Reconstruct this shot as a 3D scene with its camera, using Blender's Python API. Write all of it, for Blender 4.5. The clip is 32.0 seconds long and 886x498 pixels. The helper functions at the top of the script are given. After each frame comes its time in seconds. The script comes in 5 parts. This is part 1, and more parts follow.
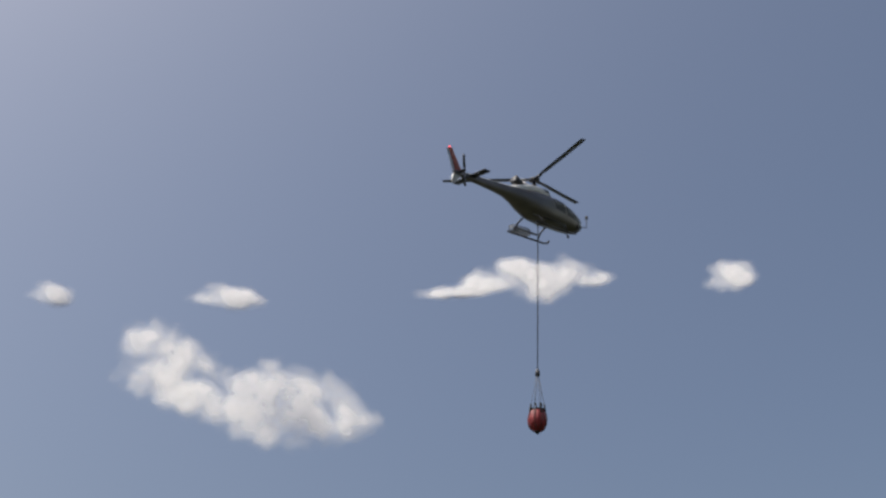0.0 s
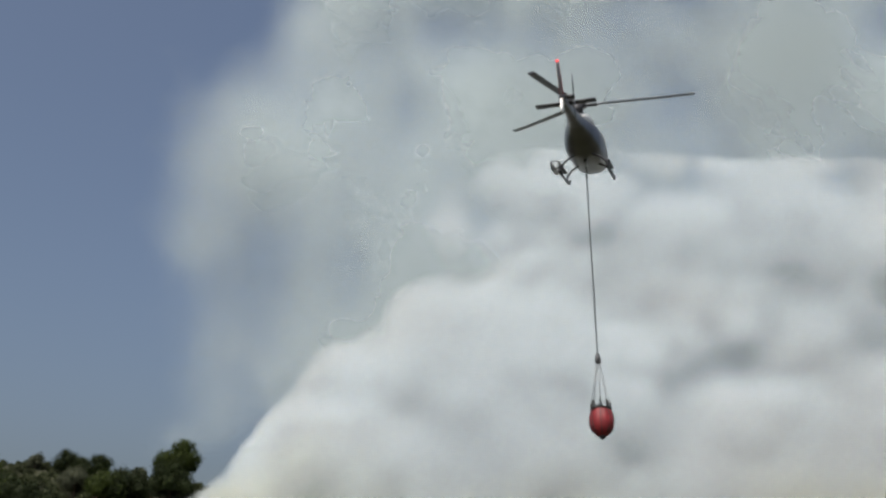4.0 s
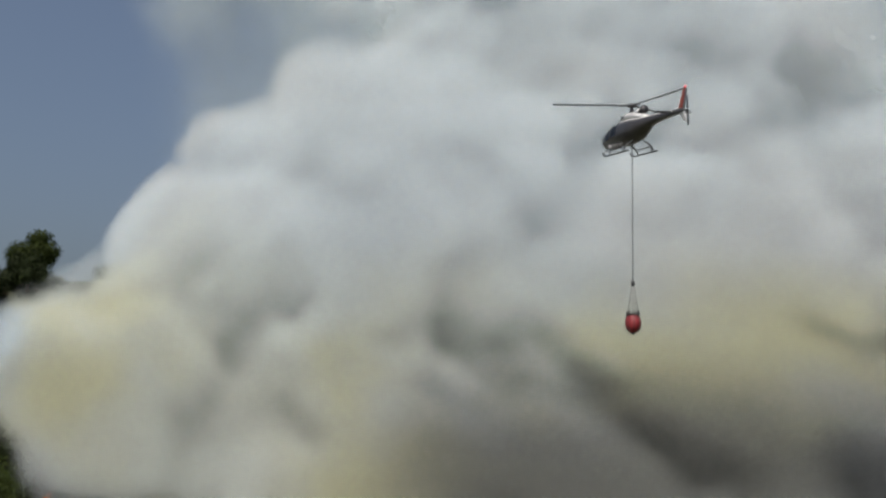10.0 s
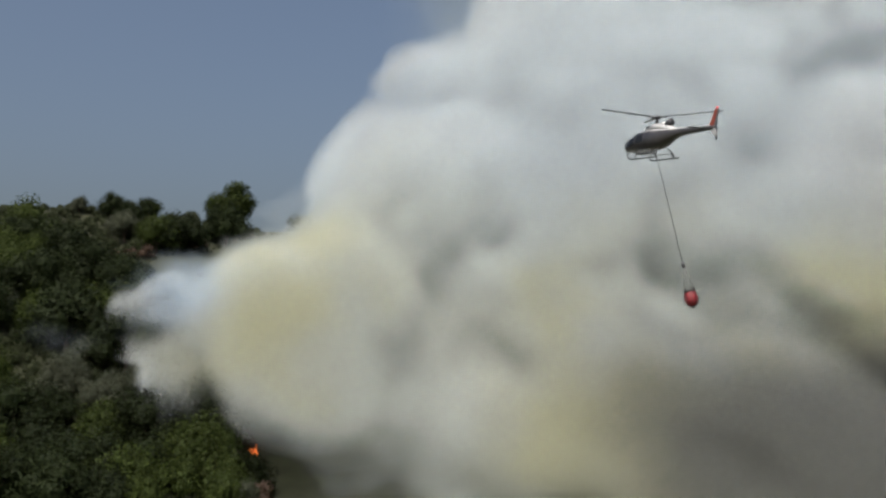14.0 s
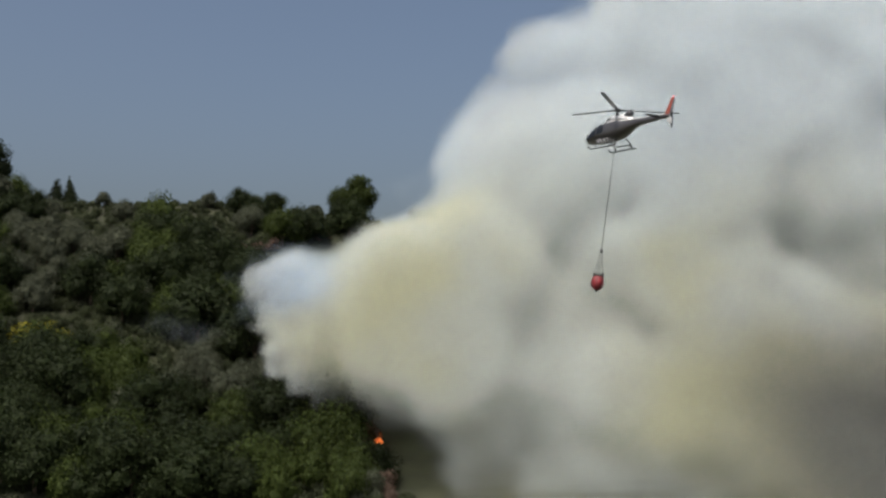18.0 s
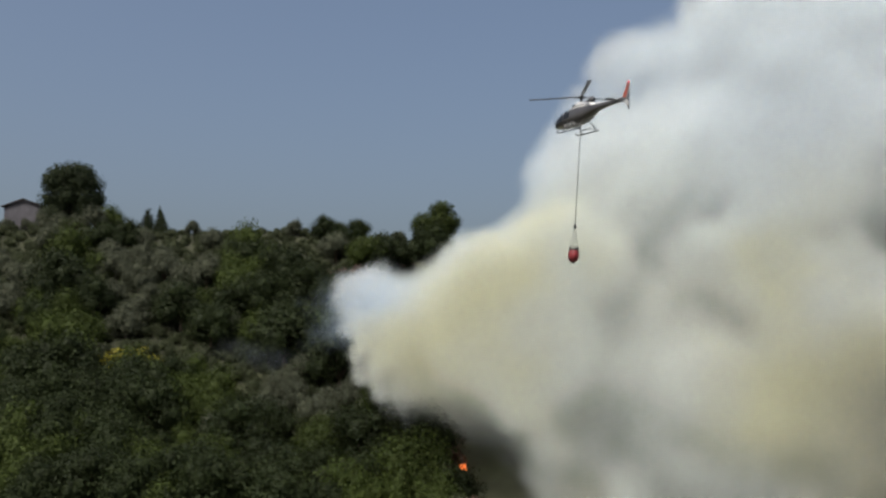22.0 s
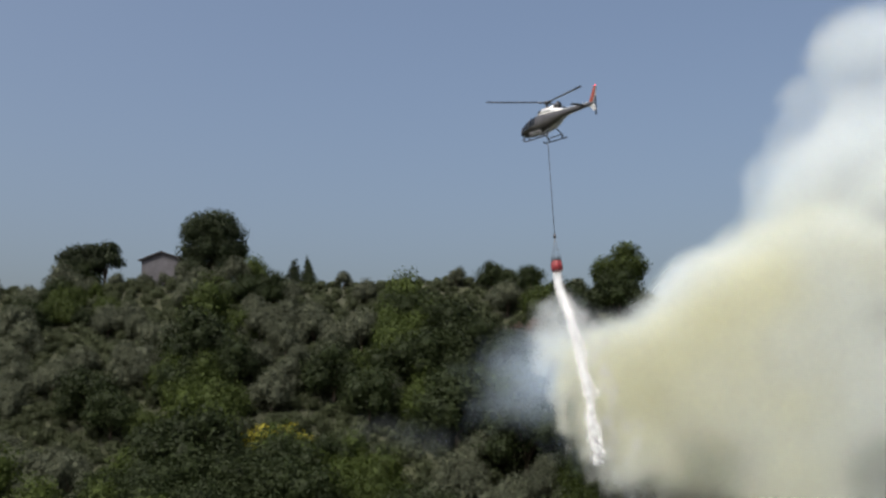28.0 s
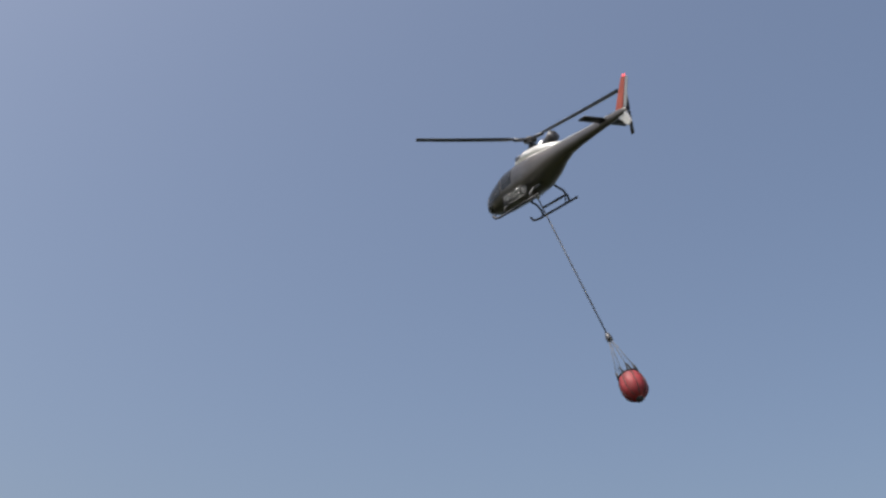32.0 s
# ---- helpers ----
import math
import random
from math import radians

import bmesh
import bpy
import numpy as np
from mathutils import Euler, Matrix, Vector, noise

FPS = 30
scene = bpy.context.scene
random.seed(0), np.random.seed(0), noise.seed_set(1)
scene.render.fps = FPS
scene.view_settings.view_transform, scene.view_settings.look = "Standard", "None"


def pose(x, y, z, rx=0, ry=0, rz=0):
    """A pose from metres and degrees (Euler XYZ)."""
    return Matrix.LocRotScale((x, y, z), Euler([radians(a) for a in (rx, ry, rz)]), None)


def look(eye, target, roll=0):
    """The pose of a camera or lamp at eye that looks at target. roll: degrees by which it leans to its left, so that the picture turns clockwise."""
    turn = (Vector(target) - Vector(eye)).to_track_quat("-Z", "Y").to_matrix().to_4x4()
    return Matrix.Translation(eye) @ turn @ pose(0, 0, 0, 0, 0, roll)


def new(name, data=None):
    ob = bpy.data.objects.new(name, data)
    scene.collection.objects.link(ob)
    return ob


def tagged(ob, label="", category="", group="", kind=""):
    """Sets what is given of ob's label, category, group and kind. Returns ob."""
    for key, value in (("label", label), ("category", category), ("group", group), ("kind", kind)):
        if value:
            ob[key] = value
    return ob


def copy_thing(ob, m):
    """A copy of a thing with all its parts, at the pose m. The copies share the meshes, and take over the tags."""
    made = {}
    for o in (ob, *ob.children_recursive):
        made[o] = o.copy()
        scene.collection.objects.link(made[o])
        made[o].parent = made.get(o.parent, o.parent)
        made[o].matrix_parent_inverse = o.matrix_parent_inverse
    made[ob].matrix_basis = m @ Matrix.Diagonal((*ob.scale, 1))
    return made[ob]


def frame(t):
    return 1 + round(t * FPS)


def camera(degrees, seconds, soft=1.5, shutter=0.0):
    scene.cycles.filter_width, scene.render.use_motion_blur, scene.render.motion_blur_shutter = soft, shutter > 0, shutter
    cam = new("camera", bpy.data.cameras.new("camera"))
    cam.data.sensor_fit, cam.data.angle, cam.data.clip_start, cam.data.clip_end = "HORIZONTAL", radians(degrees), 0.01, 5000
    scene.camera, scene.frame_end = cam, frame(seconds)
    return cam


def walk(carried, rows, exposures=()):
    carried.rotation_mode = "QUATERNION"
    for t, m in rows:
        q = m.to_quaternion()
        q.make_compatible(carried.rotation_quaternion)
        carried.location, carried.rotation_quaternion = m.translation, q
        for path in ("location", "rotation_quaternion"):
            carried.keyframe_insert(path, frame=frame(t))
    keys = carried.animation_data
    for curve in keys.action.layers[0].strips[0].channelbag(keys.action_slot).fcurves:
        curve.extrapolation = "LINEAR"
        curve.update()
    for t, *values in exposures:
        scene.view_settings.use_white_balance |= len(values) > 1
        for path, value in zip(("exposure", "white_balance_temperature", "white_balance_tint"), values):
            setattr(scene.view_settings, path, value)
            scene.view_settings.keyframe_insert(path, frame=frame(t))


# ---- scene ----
cam = camera(45.0, 32.0, soft=2.6)
# seconds, eye x y z, heading, tilt, lean
CAM_ROWS = [
    (0.0, 6.67, -22.56, -1.78, 43.71, 34.12, -0.00),
    (0.3, 6.67, -22.56, -1.78, 39.84, 33.08, 0.00),
    (0.6, 6.67, -22.56, -1.78, 34.29, 31.03, -0.00),
    (0.9, 6.67, -22.56, -1.78, 31.48, 29.91, -0.00),
    (1.2, 6.67, -22.56, -1.78, 27.37, 28.59, 0.00),
    (1.5, 6.67, -22.56, -1.78, 22.70, 27.55, 0.00),
    (1.8, 6.67, -22.56, -1.78, 16.41, 26.30, 0.00),
    (2.1, 6.67, -22.56, -1.78, 11.37, 25.24, -0.00),
    (2.4, 6.67, -22.56, -1.78, 6.92, 23.84, -0.00),
    (2.7, 6.67, -22.56, -1.78, 1.40, 22.98, -0.00),
    (3.2, 6.67, -22.56, -1.78, -5.88, 22.42, 0.00),
    (3.5, 6.67, -22.56, -1.78, -9.10, 21.23, 0.00),
    (4.0, 6.67, -22.56, -1.78, -11.86, 19.50, -0.15),
    (4.5, 6.67, -22.56, -1.78, -14.49, 18.29, -0.25),
    (6.5, 4.52, -15.28, -0.66, -19.63, 13.01, 0.00),
    (7.0, 4.17, -14.11, -0.48, -19.61, 12.67, -0.00),
    (7.5, 3.83, -12.96, -0.30, -19.78, 12.41, 0.00),
    (8.0, 3.49, -11.81, -0.12, -20.32, 11.87, 0.00),
    (8.5, 3.16, -10.68, 0.05, -20.34, 10.63, 0.00),
    (9.0, 2.83, -9.57, 0.23, -20.50, 9.97, 0.00),
    (9.5, 2.50, -8.46, 0.40, -20.25, 9.04, -1.05),
    (10.0, 2.18, -7.36, 0.56, -20.26, 8.58, -0.69),
    (10.5, 2.02, -6.82, 0.65, -20.06, 8.12, 0.00),
    (11.0, 1.86, -6.28, 0.73, -20.01, 7.90, -0.00),
    (11.5, 1.70, -5.74, 0.81, -18.59, 7.91, 0.00),
    (12.0, 1.54, -5.21, 0.90, -17.07, 7.55, -0.65),
    (12.5, 1.15, -3.88, 1.10, -15.69, 7.46, -0.23),
    (13.0, 0.76, -2.57, 1.30, -14.05, 6.92, -0.06),
    (13.5, 0.38, -1.28, 1.50, -12.48, 6.35, 0.00),
    (14.0, 0.00, 0.00, 1.70, -10.99, 5.81, 0.04),
    (14.5, 0.00, 0.00, 1.70, -9.60, 5.52, 0.09),
    (15.0, 0.00, 0.00, 1.70, -8.67, 5.21, 0.06),
    (15.5, 0.00, 0.00, 1.70, -7.76, 5.17, 0.10),
    (17.5, 0.00, 0.00, 1.70, -7.21, 5.28, 0.13),
    (18.0, 0.00, 0.00, 1.70, -4.51, 5.31, -0.00),
    (18.5, 0.00, 0.00, 1.70, -2.56, 5.33, 0.11),
    (19.0, 0.00, 0.00, 1.70, -1.91, 5.29, 0.05),
    (19.5, 0.00, 0.00, 1.70, -1.77, 5.32, 0.02),
    (20.0, 0.00, 0.00, 1.70, -1.68, 5.50, 0.06),
    (20.5, 0.00, 0.00, 1.70, -0.48, 5.89, 0.05),
    (21.0, 0.00, 0.00, 1.70, 0.03, 6.21, 0.04),
    (21.5, 0.00, 0.00, 1.70, 0.03, 6.42, 0.00),
    (22.0, 0.00, 0.00, 1.70, -0.05, 6.67, -0.01),
    (22.5, 0.00, 0.00, 1.70, -0.05, 6.82, 0.00),
    (23.0, 0.00, 0.00, 1.70, -0.00, 7.00, -0.01),
    (23.5, 0.00, 0.00, 1.70, -0.03, 7.29, -0.03),
    (24.0, 0.00, 0.00, 1.70, 0.05, 8.03, -0.12),
    (24.5, 0.00, 0.00, 1.70, 1.95, 8.48, -0.06),
    (25.0, 0.00, 0.00, 1.70, 2.40, 8.38, -0.09),
    (25.5, 0.00, 0.00, 1.70, 2.82, 8.25, -0.16),
    (27.5, -3.93, 13.28, 3.75, 5.72, 8.50, 0.18),
    (28.0, -7.60, 25.71, 5.66, 7.39, 9.10, -0.31),
    (28.5, -8.50, 28.75, 6.13, 9.39, 9.25, 0.04),
    (29.0, -9.79, 33.13, 6.81, 10.86, 9.32, -0.19),
    (29.5, -14.37, 48.63, 9.20, 15.63, 12.49, 0.15),
    (30.0, -18.62, 63.00, 11.41, 18.55, 15.53, 0.59),
    (30.5, -22.62, 76.52, 13.50, 20.75, 18.04, 1.04),
    (30.6, -23.14, 78.31, 13.77, 20.38, 18.21, 0.00),
    (30.9, -24.64, 83.38, 14.56, 21.07, 21.23, 0.00),
    (31.0, -25.12, 84.98, 14.80, 21.53, 23.42, 0.00),
    (31.1, -25.28, 85.52, 14.89, 21.68, 24.57, -0.00),
    (31.5, -25.91, 87.66, 15.22, 22.60, 27.20, 0.00),
    (32.0, -26.10, 88.31, 15.32, 23.40, 28.60, 0.00),
]
walk(cam, [(t, pose(x, y, z, 90 + p, 0, w) @ pose(0, 0, 0, 0, 0, r)) for t, x, y, z, w, p, r in CAM_ROWS],
     exposures=[(0.0, 0.2), (3.0, 0.16), (6.0, -0.06), (9.0, -0.1), (12.0, -0.02), (19.0, 0.12), (24.0, 0.3), (28.0, 0.5), (30.0, 0.85), (31.0, 0.66), (32.0, 0.58)])
scene.cycles.transparent_max_bounces = 60

# ---- daylight: high summer sun behind the viewer, hazy blue sky ----
SUN = Vector((-0.27, -0.42, 0.86)).normalized()
world = bpy.data.worlds.new("world")
scene.world = world
world.use_nodes = True
wn = world.node_tree
for n in list(wn.nodes):
    wn.nodes.remove(n)
w_out = wn.nodes.new("ShaderNodeOutputWorld")
w_bg = wn.nodes.new("ShaderNodeBackground")
sky = wn.nodes.new("ShaderNodeTexSky")
sky.sky_type = "NISHITA"
sky.sun_disc = False
sky.sun_elevation = math.asin(SUN.z)
sky.sun_rotation = math.atan2(SUN.x, SUN.y)
sky.altitude = 300
sky.air_density, sky.dust_density, sky.ozone_density = 1.0, 8.0, 1.0
w_bg.inputs["Strength"].default_value = 0.105
wn.links.new(sky.outputs[0], w_bg.inputs["Color"])
wn.links.new(w_bg.outputs[0], w_out.inputs["Surface"])
sun_data = bpy.data.lights.new("sun", "SUN")
sun_data.energy, sun_data.angle, sun_data.color = 3.2, radians(3.0), (1.0, 0.97, 0.92)
sun = new("sun", sun_data)
sun.matrix_world = look(SUN * 200, (0, 0, 0))


# ---- materials ----
def material(name, colour, rough=0.8, metal=0.0, scale=3.0, vary=0.25, bump=0.0, spread=0.0, second=None, big=0.15):
    """A surface with two scales of noise in its colour, spread = change from piece to piece."""
    m = bpy.data.materials.new(name)
    m.use_nodes = True
    t = m.node_tree
    b = t.nodes["Principled BSDF"]
    co = t.nodes.new("ShaderNodeTexCoord")
    n1 = t.nodes.new("ShaderNodeTexNoise")
    n1.inputs["Scale"].default_value, n1.inputs["Detail"].default_value = scale, 6
    n2 = t.nodes.new("ShaderNodeTexNoise")
    n2.inputs["Scale"].default_value, n2.inputs["Detail"].default_value = scale * big, 3
    t.links.new(co.outputs["Object"], n1.inputs["Vector"])
    t.links.new(co.outputs["Object"], n2.inputs["Vector"])
    add = t.nodes.new("ShaderNodeMath")
    add.operation = "ADD"
    t.links.new(n1.outputs["Fac"], add.inputs[0])
    t.links.new(n2.outputs["Fac"], add.inputs[1])
    ramp = t.nodes.new("ShaderNodeMapRange")
    ramp.inputs[1].default_value, ramp.inputs[2].default_value = 0.7, 1.3
    t.links.new(add.outputs[0], ramp.inputs[0])
    mix = t.nodes.new("ShaderNodeMix")
    mix.data_type = "RGBA"
    c2 = second or tuple(min(1, c * (1 + vary)) for c in colour)
    mix.inputs[6].default_value = (*[c * (1 - vary) for c in colour], 1)
    mix.inputs[7].default_value = (*c2, 1)
    t.links.new(ramp.outputs[0], mix.inputs[0])
    last = mix.outputs[2]
    if spread:
        info = t.nodes.new("ShaderNodeObjectInfo")
        geo = t.nodes.new("ShaderNodeNewGeometry")
        s = t.nodes.new("ShaderNodeMath")
        s.operation = "ADD"
        t.links.new(info.outputs["Random"], s.inputs[0])
        t.links.new(geo.outputs["Random Per Island"], s.inputs[1])
        mr = t.nodes.new("ShaderNodeMapRange")
        mr.inputs[1].default_value, mr.inputs[2].default_value = 0, 2
        mr.inputs[3].default_value, mr.inputs[4].default_value = 1 - spread, 1 + spread
        t.links.new(s.outputs[0], mr.inputs[0])
        hsv = t.nodes.new("ShaderNodeHueSaturation")
        t.links.new(mr.outputs[0], hsv.inputs["Value"])
        t.links.new(last, hsv.inputs["Color"])
        last = hsv.outputs[0]
    t.links.new(last, b.inputs["Base Color"])
    b.inputs["Roughness"].default_value, b.inputs["Metallic"].default_value = rough, metal
    if bump:
        bp = t.nodes.new("ShaderNodeBump")
        bp.inputs["Strength"].default_value, bp.inputs["Distance"].default_value = bump, 0.1
        t.links.new(n1.outputs["Fac"], bp.inputs["Height"])
        t.links.new(bp.outputs[0], b.inputs["Normal"])
    return m


def leaf_material(name, colour, spread=0.28):
    m = material(name, colour, rough=0.6, scale=1.2, vary=0.3, spread=spread)
    t = m.node_tree
    b, out = t.nodes["Principled BSDF"], t.nodes["Material Output"]
    b.inputs["Specular IOR Level"].default_value = 0.12
    tr = t.nodes.new("ShaderNodeBsdfTranslucent")
    t.links.new(b.inputs["Base Color"].links[0].from_socket, tr.inputs["Color"])
    mx = t.nodes.new("ShaderNodeMixShader")
    mx.inputs[0].default_value = 0.25
    t.links.new(b.outputs[0], mx.inputs[1])
    t.links.new(tr.outputs[0], mx.inputs[2])
    t.links.new(mx.outputs[0], out.inputs["Surface"])
    return m


def billow_material(name, colour, second, thick, scale, torn, relief, through_light=0.4, edge=None, soft=(0.15, 0.7), lumps=0.35, drift=False, lean=(-0.2, -0.6, 0.45)):
    """Smoke or cloud in nested layers: the mesh's own "inside" value, or edge, the plume's border as (height, x) pairs, torn by billowing noise."""
    m = bpy.data.materials.new(name)
    m.use_nodes = True
    t = m.node_tree
    t.nodes.remove(t.nodes["Principled BSDF"])

    def node(kind, **settings):
        n = t.nodes.new(kind)
        for key, value in settings.items():
            n.inputs[key].default_value = value
        return n

    def calc(op, a, b, c=None):
        n = t.nodes.new("ShaderNodeMath")
        n.operation = op
        for k, v in enumerate((a, b, c)):
            if isinstance(v, (int, float)):
                n.inputs[k].default_value = v
            elif v:
                t.links.new(v, n.inputs[k])
        return n.outputs[0]

    def ramp(source, a, b, lo, hi):
        r = t.nodes.new("ShaderNodeMapRange")
        r.interpolation_type = "SMOOTHSTEP"
        for k, v in enumerate((a, b, lo, hi)):
            r.inputs[k + 1].default_value = v
        t.links.new(source, r.inputs[0])
        return r.outputs[0]

    def over(base, tint, fac):
        mx = t.nodes.new("ShaderNodeMix")
        mx.data_type = "RGBA"
        mx.inputs[7].default_value = (*tint, 1)
        t.links.new(base, mx.inputs[6])
        t.links.new(fac, mx.inputs[0])
        return mx.outputs[2]

    co, geo = t.nodes.new("ShaderNodeTexCoord"), t.nodes.new("ShaderNodeNewGeometry")
    at = t.nodes.new("ShaderNodeAttribute")
    at.attribute_name = "inside"
    world = t.nodes.new("ShaderNodeSeparateXYZ")
    own = t.nodes.new("ShaderNodeSeparateXYZ")
    t.links.new(geo.outputs["Position"], world.inputs[0])
    t.links.new(co.outputs["Object"], own.inputs[0])

    # the billows reach deep into the bank
    deep = t.nodes.new("ShaderNodeVectorMath")
    deep.operation = "MULTIPLY"
    deep.inputs[1].default_value = (1.0, 0.35, 1.0)
    t.links.new(co.outputs["Object"], deep.inputs[0])

    def cloudy(size, detail, shift, place=deep.outputs[0]):
        n = node("ShaderNodeTexNoise", Scale=size, Detail=detail, Roughness=0.52)
        n.noise_dimensions = "4D"
        n.inputs["W"].default_value = shift
        t.links.new(place, n.inputs["Vector"])
        return n

    big = cloudy(scale, 5, 1.3)
    # billows: rounded cells, pushed about by the large swirls
    push = t.nodes.new("ShaderNodeVectorMath")
    push.operation = "MULTIPLY_ADD"
    push.inputs[1].default_value = (0.45 / scale,) * 3
    t.links.new(big.outputs["Color"], push.inputs[0])
    t.links.new(deep.outputs[0], push.inputs[2])
    cell = node("ShaderNodeTexVoronoi", Scale=scale * 1.7)
    t.links.new(push.outputs[0], cell.inputs["Vector"])
    wave = calc("MULTIPLY_ADD", big.outputs["Fac"], 2.0 * torn, -torn)
    wave = calc("ADD", wave, calc("MULTIPLY_ADD", cell.outputs["Distance"], -lumps, lumps * 0.45))
    body = at.outputs["Fac"]
    if edge:
        fc = t.nodes.new("ShaderNodeFloatCurve")
        curve = fc.mapping.curves[0]
        z0, z1, x0, x1 = -60.0, 140.0, -30.0, 80.0
        pts = [((z - z0) / (z1 - z0), (x - x0) / (x1 - x0)) for z, x in edge]
        for k, p in enumerate(pts):
            if k in (0, len(pts) - 1):
                curve.points[0 if k == 0 else -1].location = p
            else:
                curve.points.new(*p)
        fc.mapping.update()
        t.links.new(calc("MULTIPLY_ADD", world.outputs[2], 1 / (z1 - z0), -z0 / (z1 - z0)), fc.inputs["Value"])
        left = calc("MULTIPLY_ADD", fc.outputs[0], x1 - x0, x0)
        within = calc("MULTIPLY", calc("SUBTRACT", world.outputs[0], left), 1 / 20.0)
        body = calc("ADD", calc("MINIMUM", calc("MAXIMUM", within, -1.5), 1.2), body)
    dense = ramp(calc("ADD", body, wave), soft[0], soft[1], 0.0, thick)
    mix = node("ShaderNodeMix")
    mix.data_type = "RGBA"
    mix.inputs[6].default_value, mix.inputs[7].default_value = (*colour, 1), (*second, 1)
    t.links.new(ramp(cloudy(scale * 0.5, 2, 4.1).outputs["Fac"], 0.4, 0.6, 0.0, 1.0), mix.inputs[0])
    tint = mix.outputs[2]
    if drift:
        # fresh smoke low over the fire is yellowish, the rest pale, in broad drifts; darker low down towards +x
        tint = over(tint, (0.47, 0.475, 0.46), ramp(cloudy(0.03, 2, 2.0).outputs["Fac"], 0.46, 0.64, 0.0, 0.35))
        rise = calc("MULTIPLY_ADD", cloudy(0.02, 4, 5.0).outputs["Fac"], 70, own.outputs[2])
        young = calc("MULTIPLY", ramp(rise, 34, 60, 0.95, 0.0), ramp(calc("MULTIPLY_ADD", cloudy(0.05, 2, 8.0).outputs["Fac"], 14, calc("MULTIPLY", within, 12)), 9, 21, 0.0, 1.0))
        patch = ramp(cloudy(0.034, 3, 11.0).outputs["Fac"], 0.4, 0.58, 0.35, 1.0)
        tint = over(tint, CREAM_TINT, calc("MULTIPLY", young, patch))
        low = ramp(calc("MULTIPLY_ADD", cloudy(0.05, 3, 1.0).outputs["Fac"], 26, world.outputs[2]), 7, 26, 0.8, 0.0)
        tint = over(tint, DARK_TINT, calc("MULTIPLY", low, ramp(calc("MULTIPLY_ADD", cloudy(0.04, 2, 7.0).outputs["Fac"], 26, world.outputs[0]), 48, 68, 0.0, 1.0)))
    # fine droplets scatter light whichever way the billow's skin turns
    nv = t.nodes.new("ShaderNodeVectorMath")
    nv.operation = "MULTIPLY_ADD"
    nv.inputs[1].default_value = (relief,) * 3
    nv.inputs[2].default_value = lean
    nn = t.nodes.new("ShaderNodeVectorMath")
    nn.operation = "NORMALIZE"
    t.links.new(geo.outputs["Normal"], nv.inputs[0])
    t.links.new(nv.outputs[0], nn.inputs[0])
    df, tl = t.nodes.new("ShaderNodeBsdfDiffuse"), t.nodes.new("ShaderNodeBsdfTranslucent")
    for q in (df, tl):
        t.links.new(tint, q.inputs["Color"])
        t.links.new(nn.outputs[0], q.inputs["Normal"])
    mass, fin = t.nodes.new("ShaderNodeMixShader"), t.nodes.new("ShaderNodeMixShader")
    mass.inputs[0].default_value = through_light
    t.links.new(df.outputs[0], mass.inputs[1])
    t.links.new(tl.outputs[0], mass.inputs[2])
    t.links.new(dense, fin.inputs[0])
    t.links.new(t.nodes.new("ShaderNodeBsdfTransparent").outputs[0], fin.inputs[1])
    t.links.new(mass.outputs[0], fin.inputs[2])
    t.links.new(fin.outputs[0], t.nodes["Material Output"].inputs["Surface"])
    return m


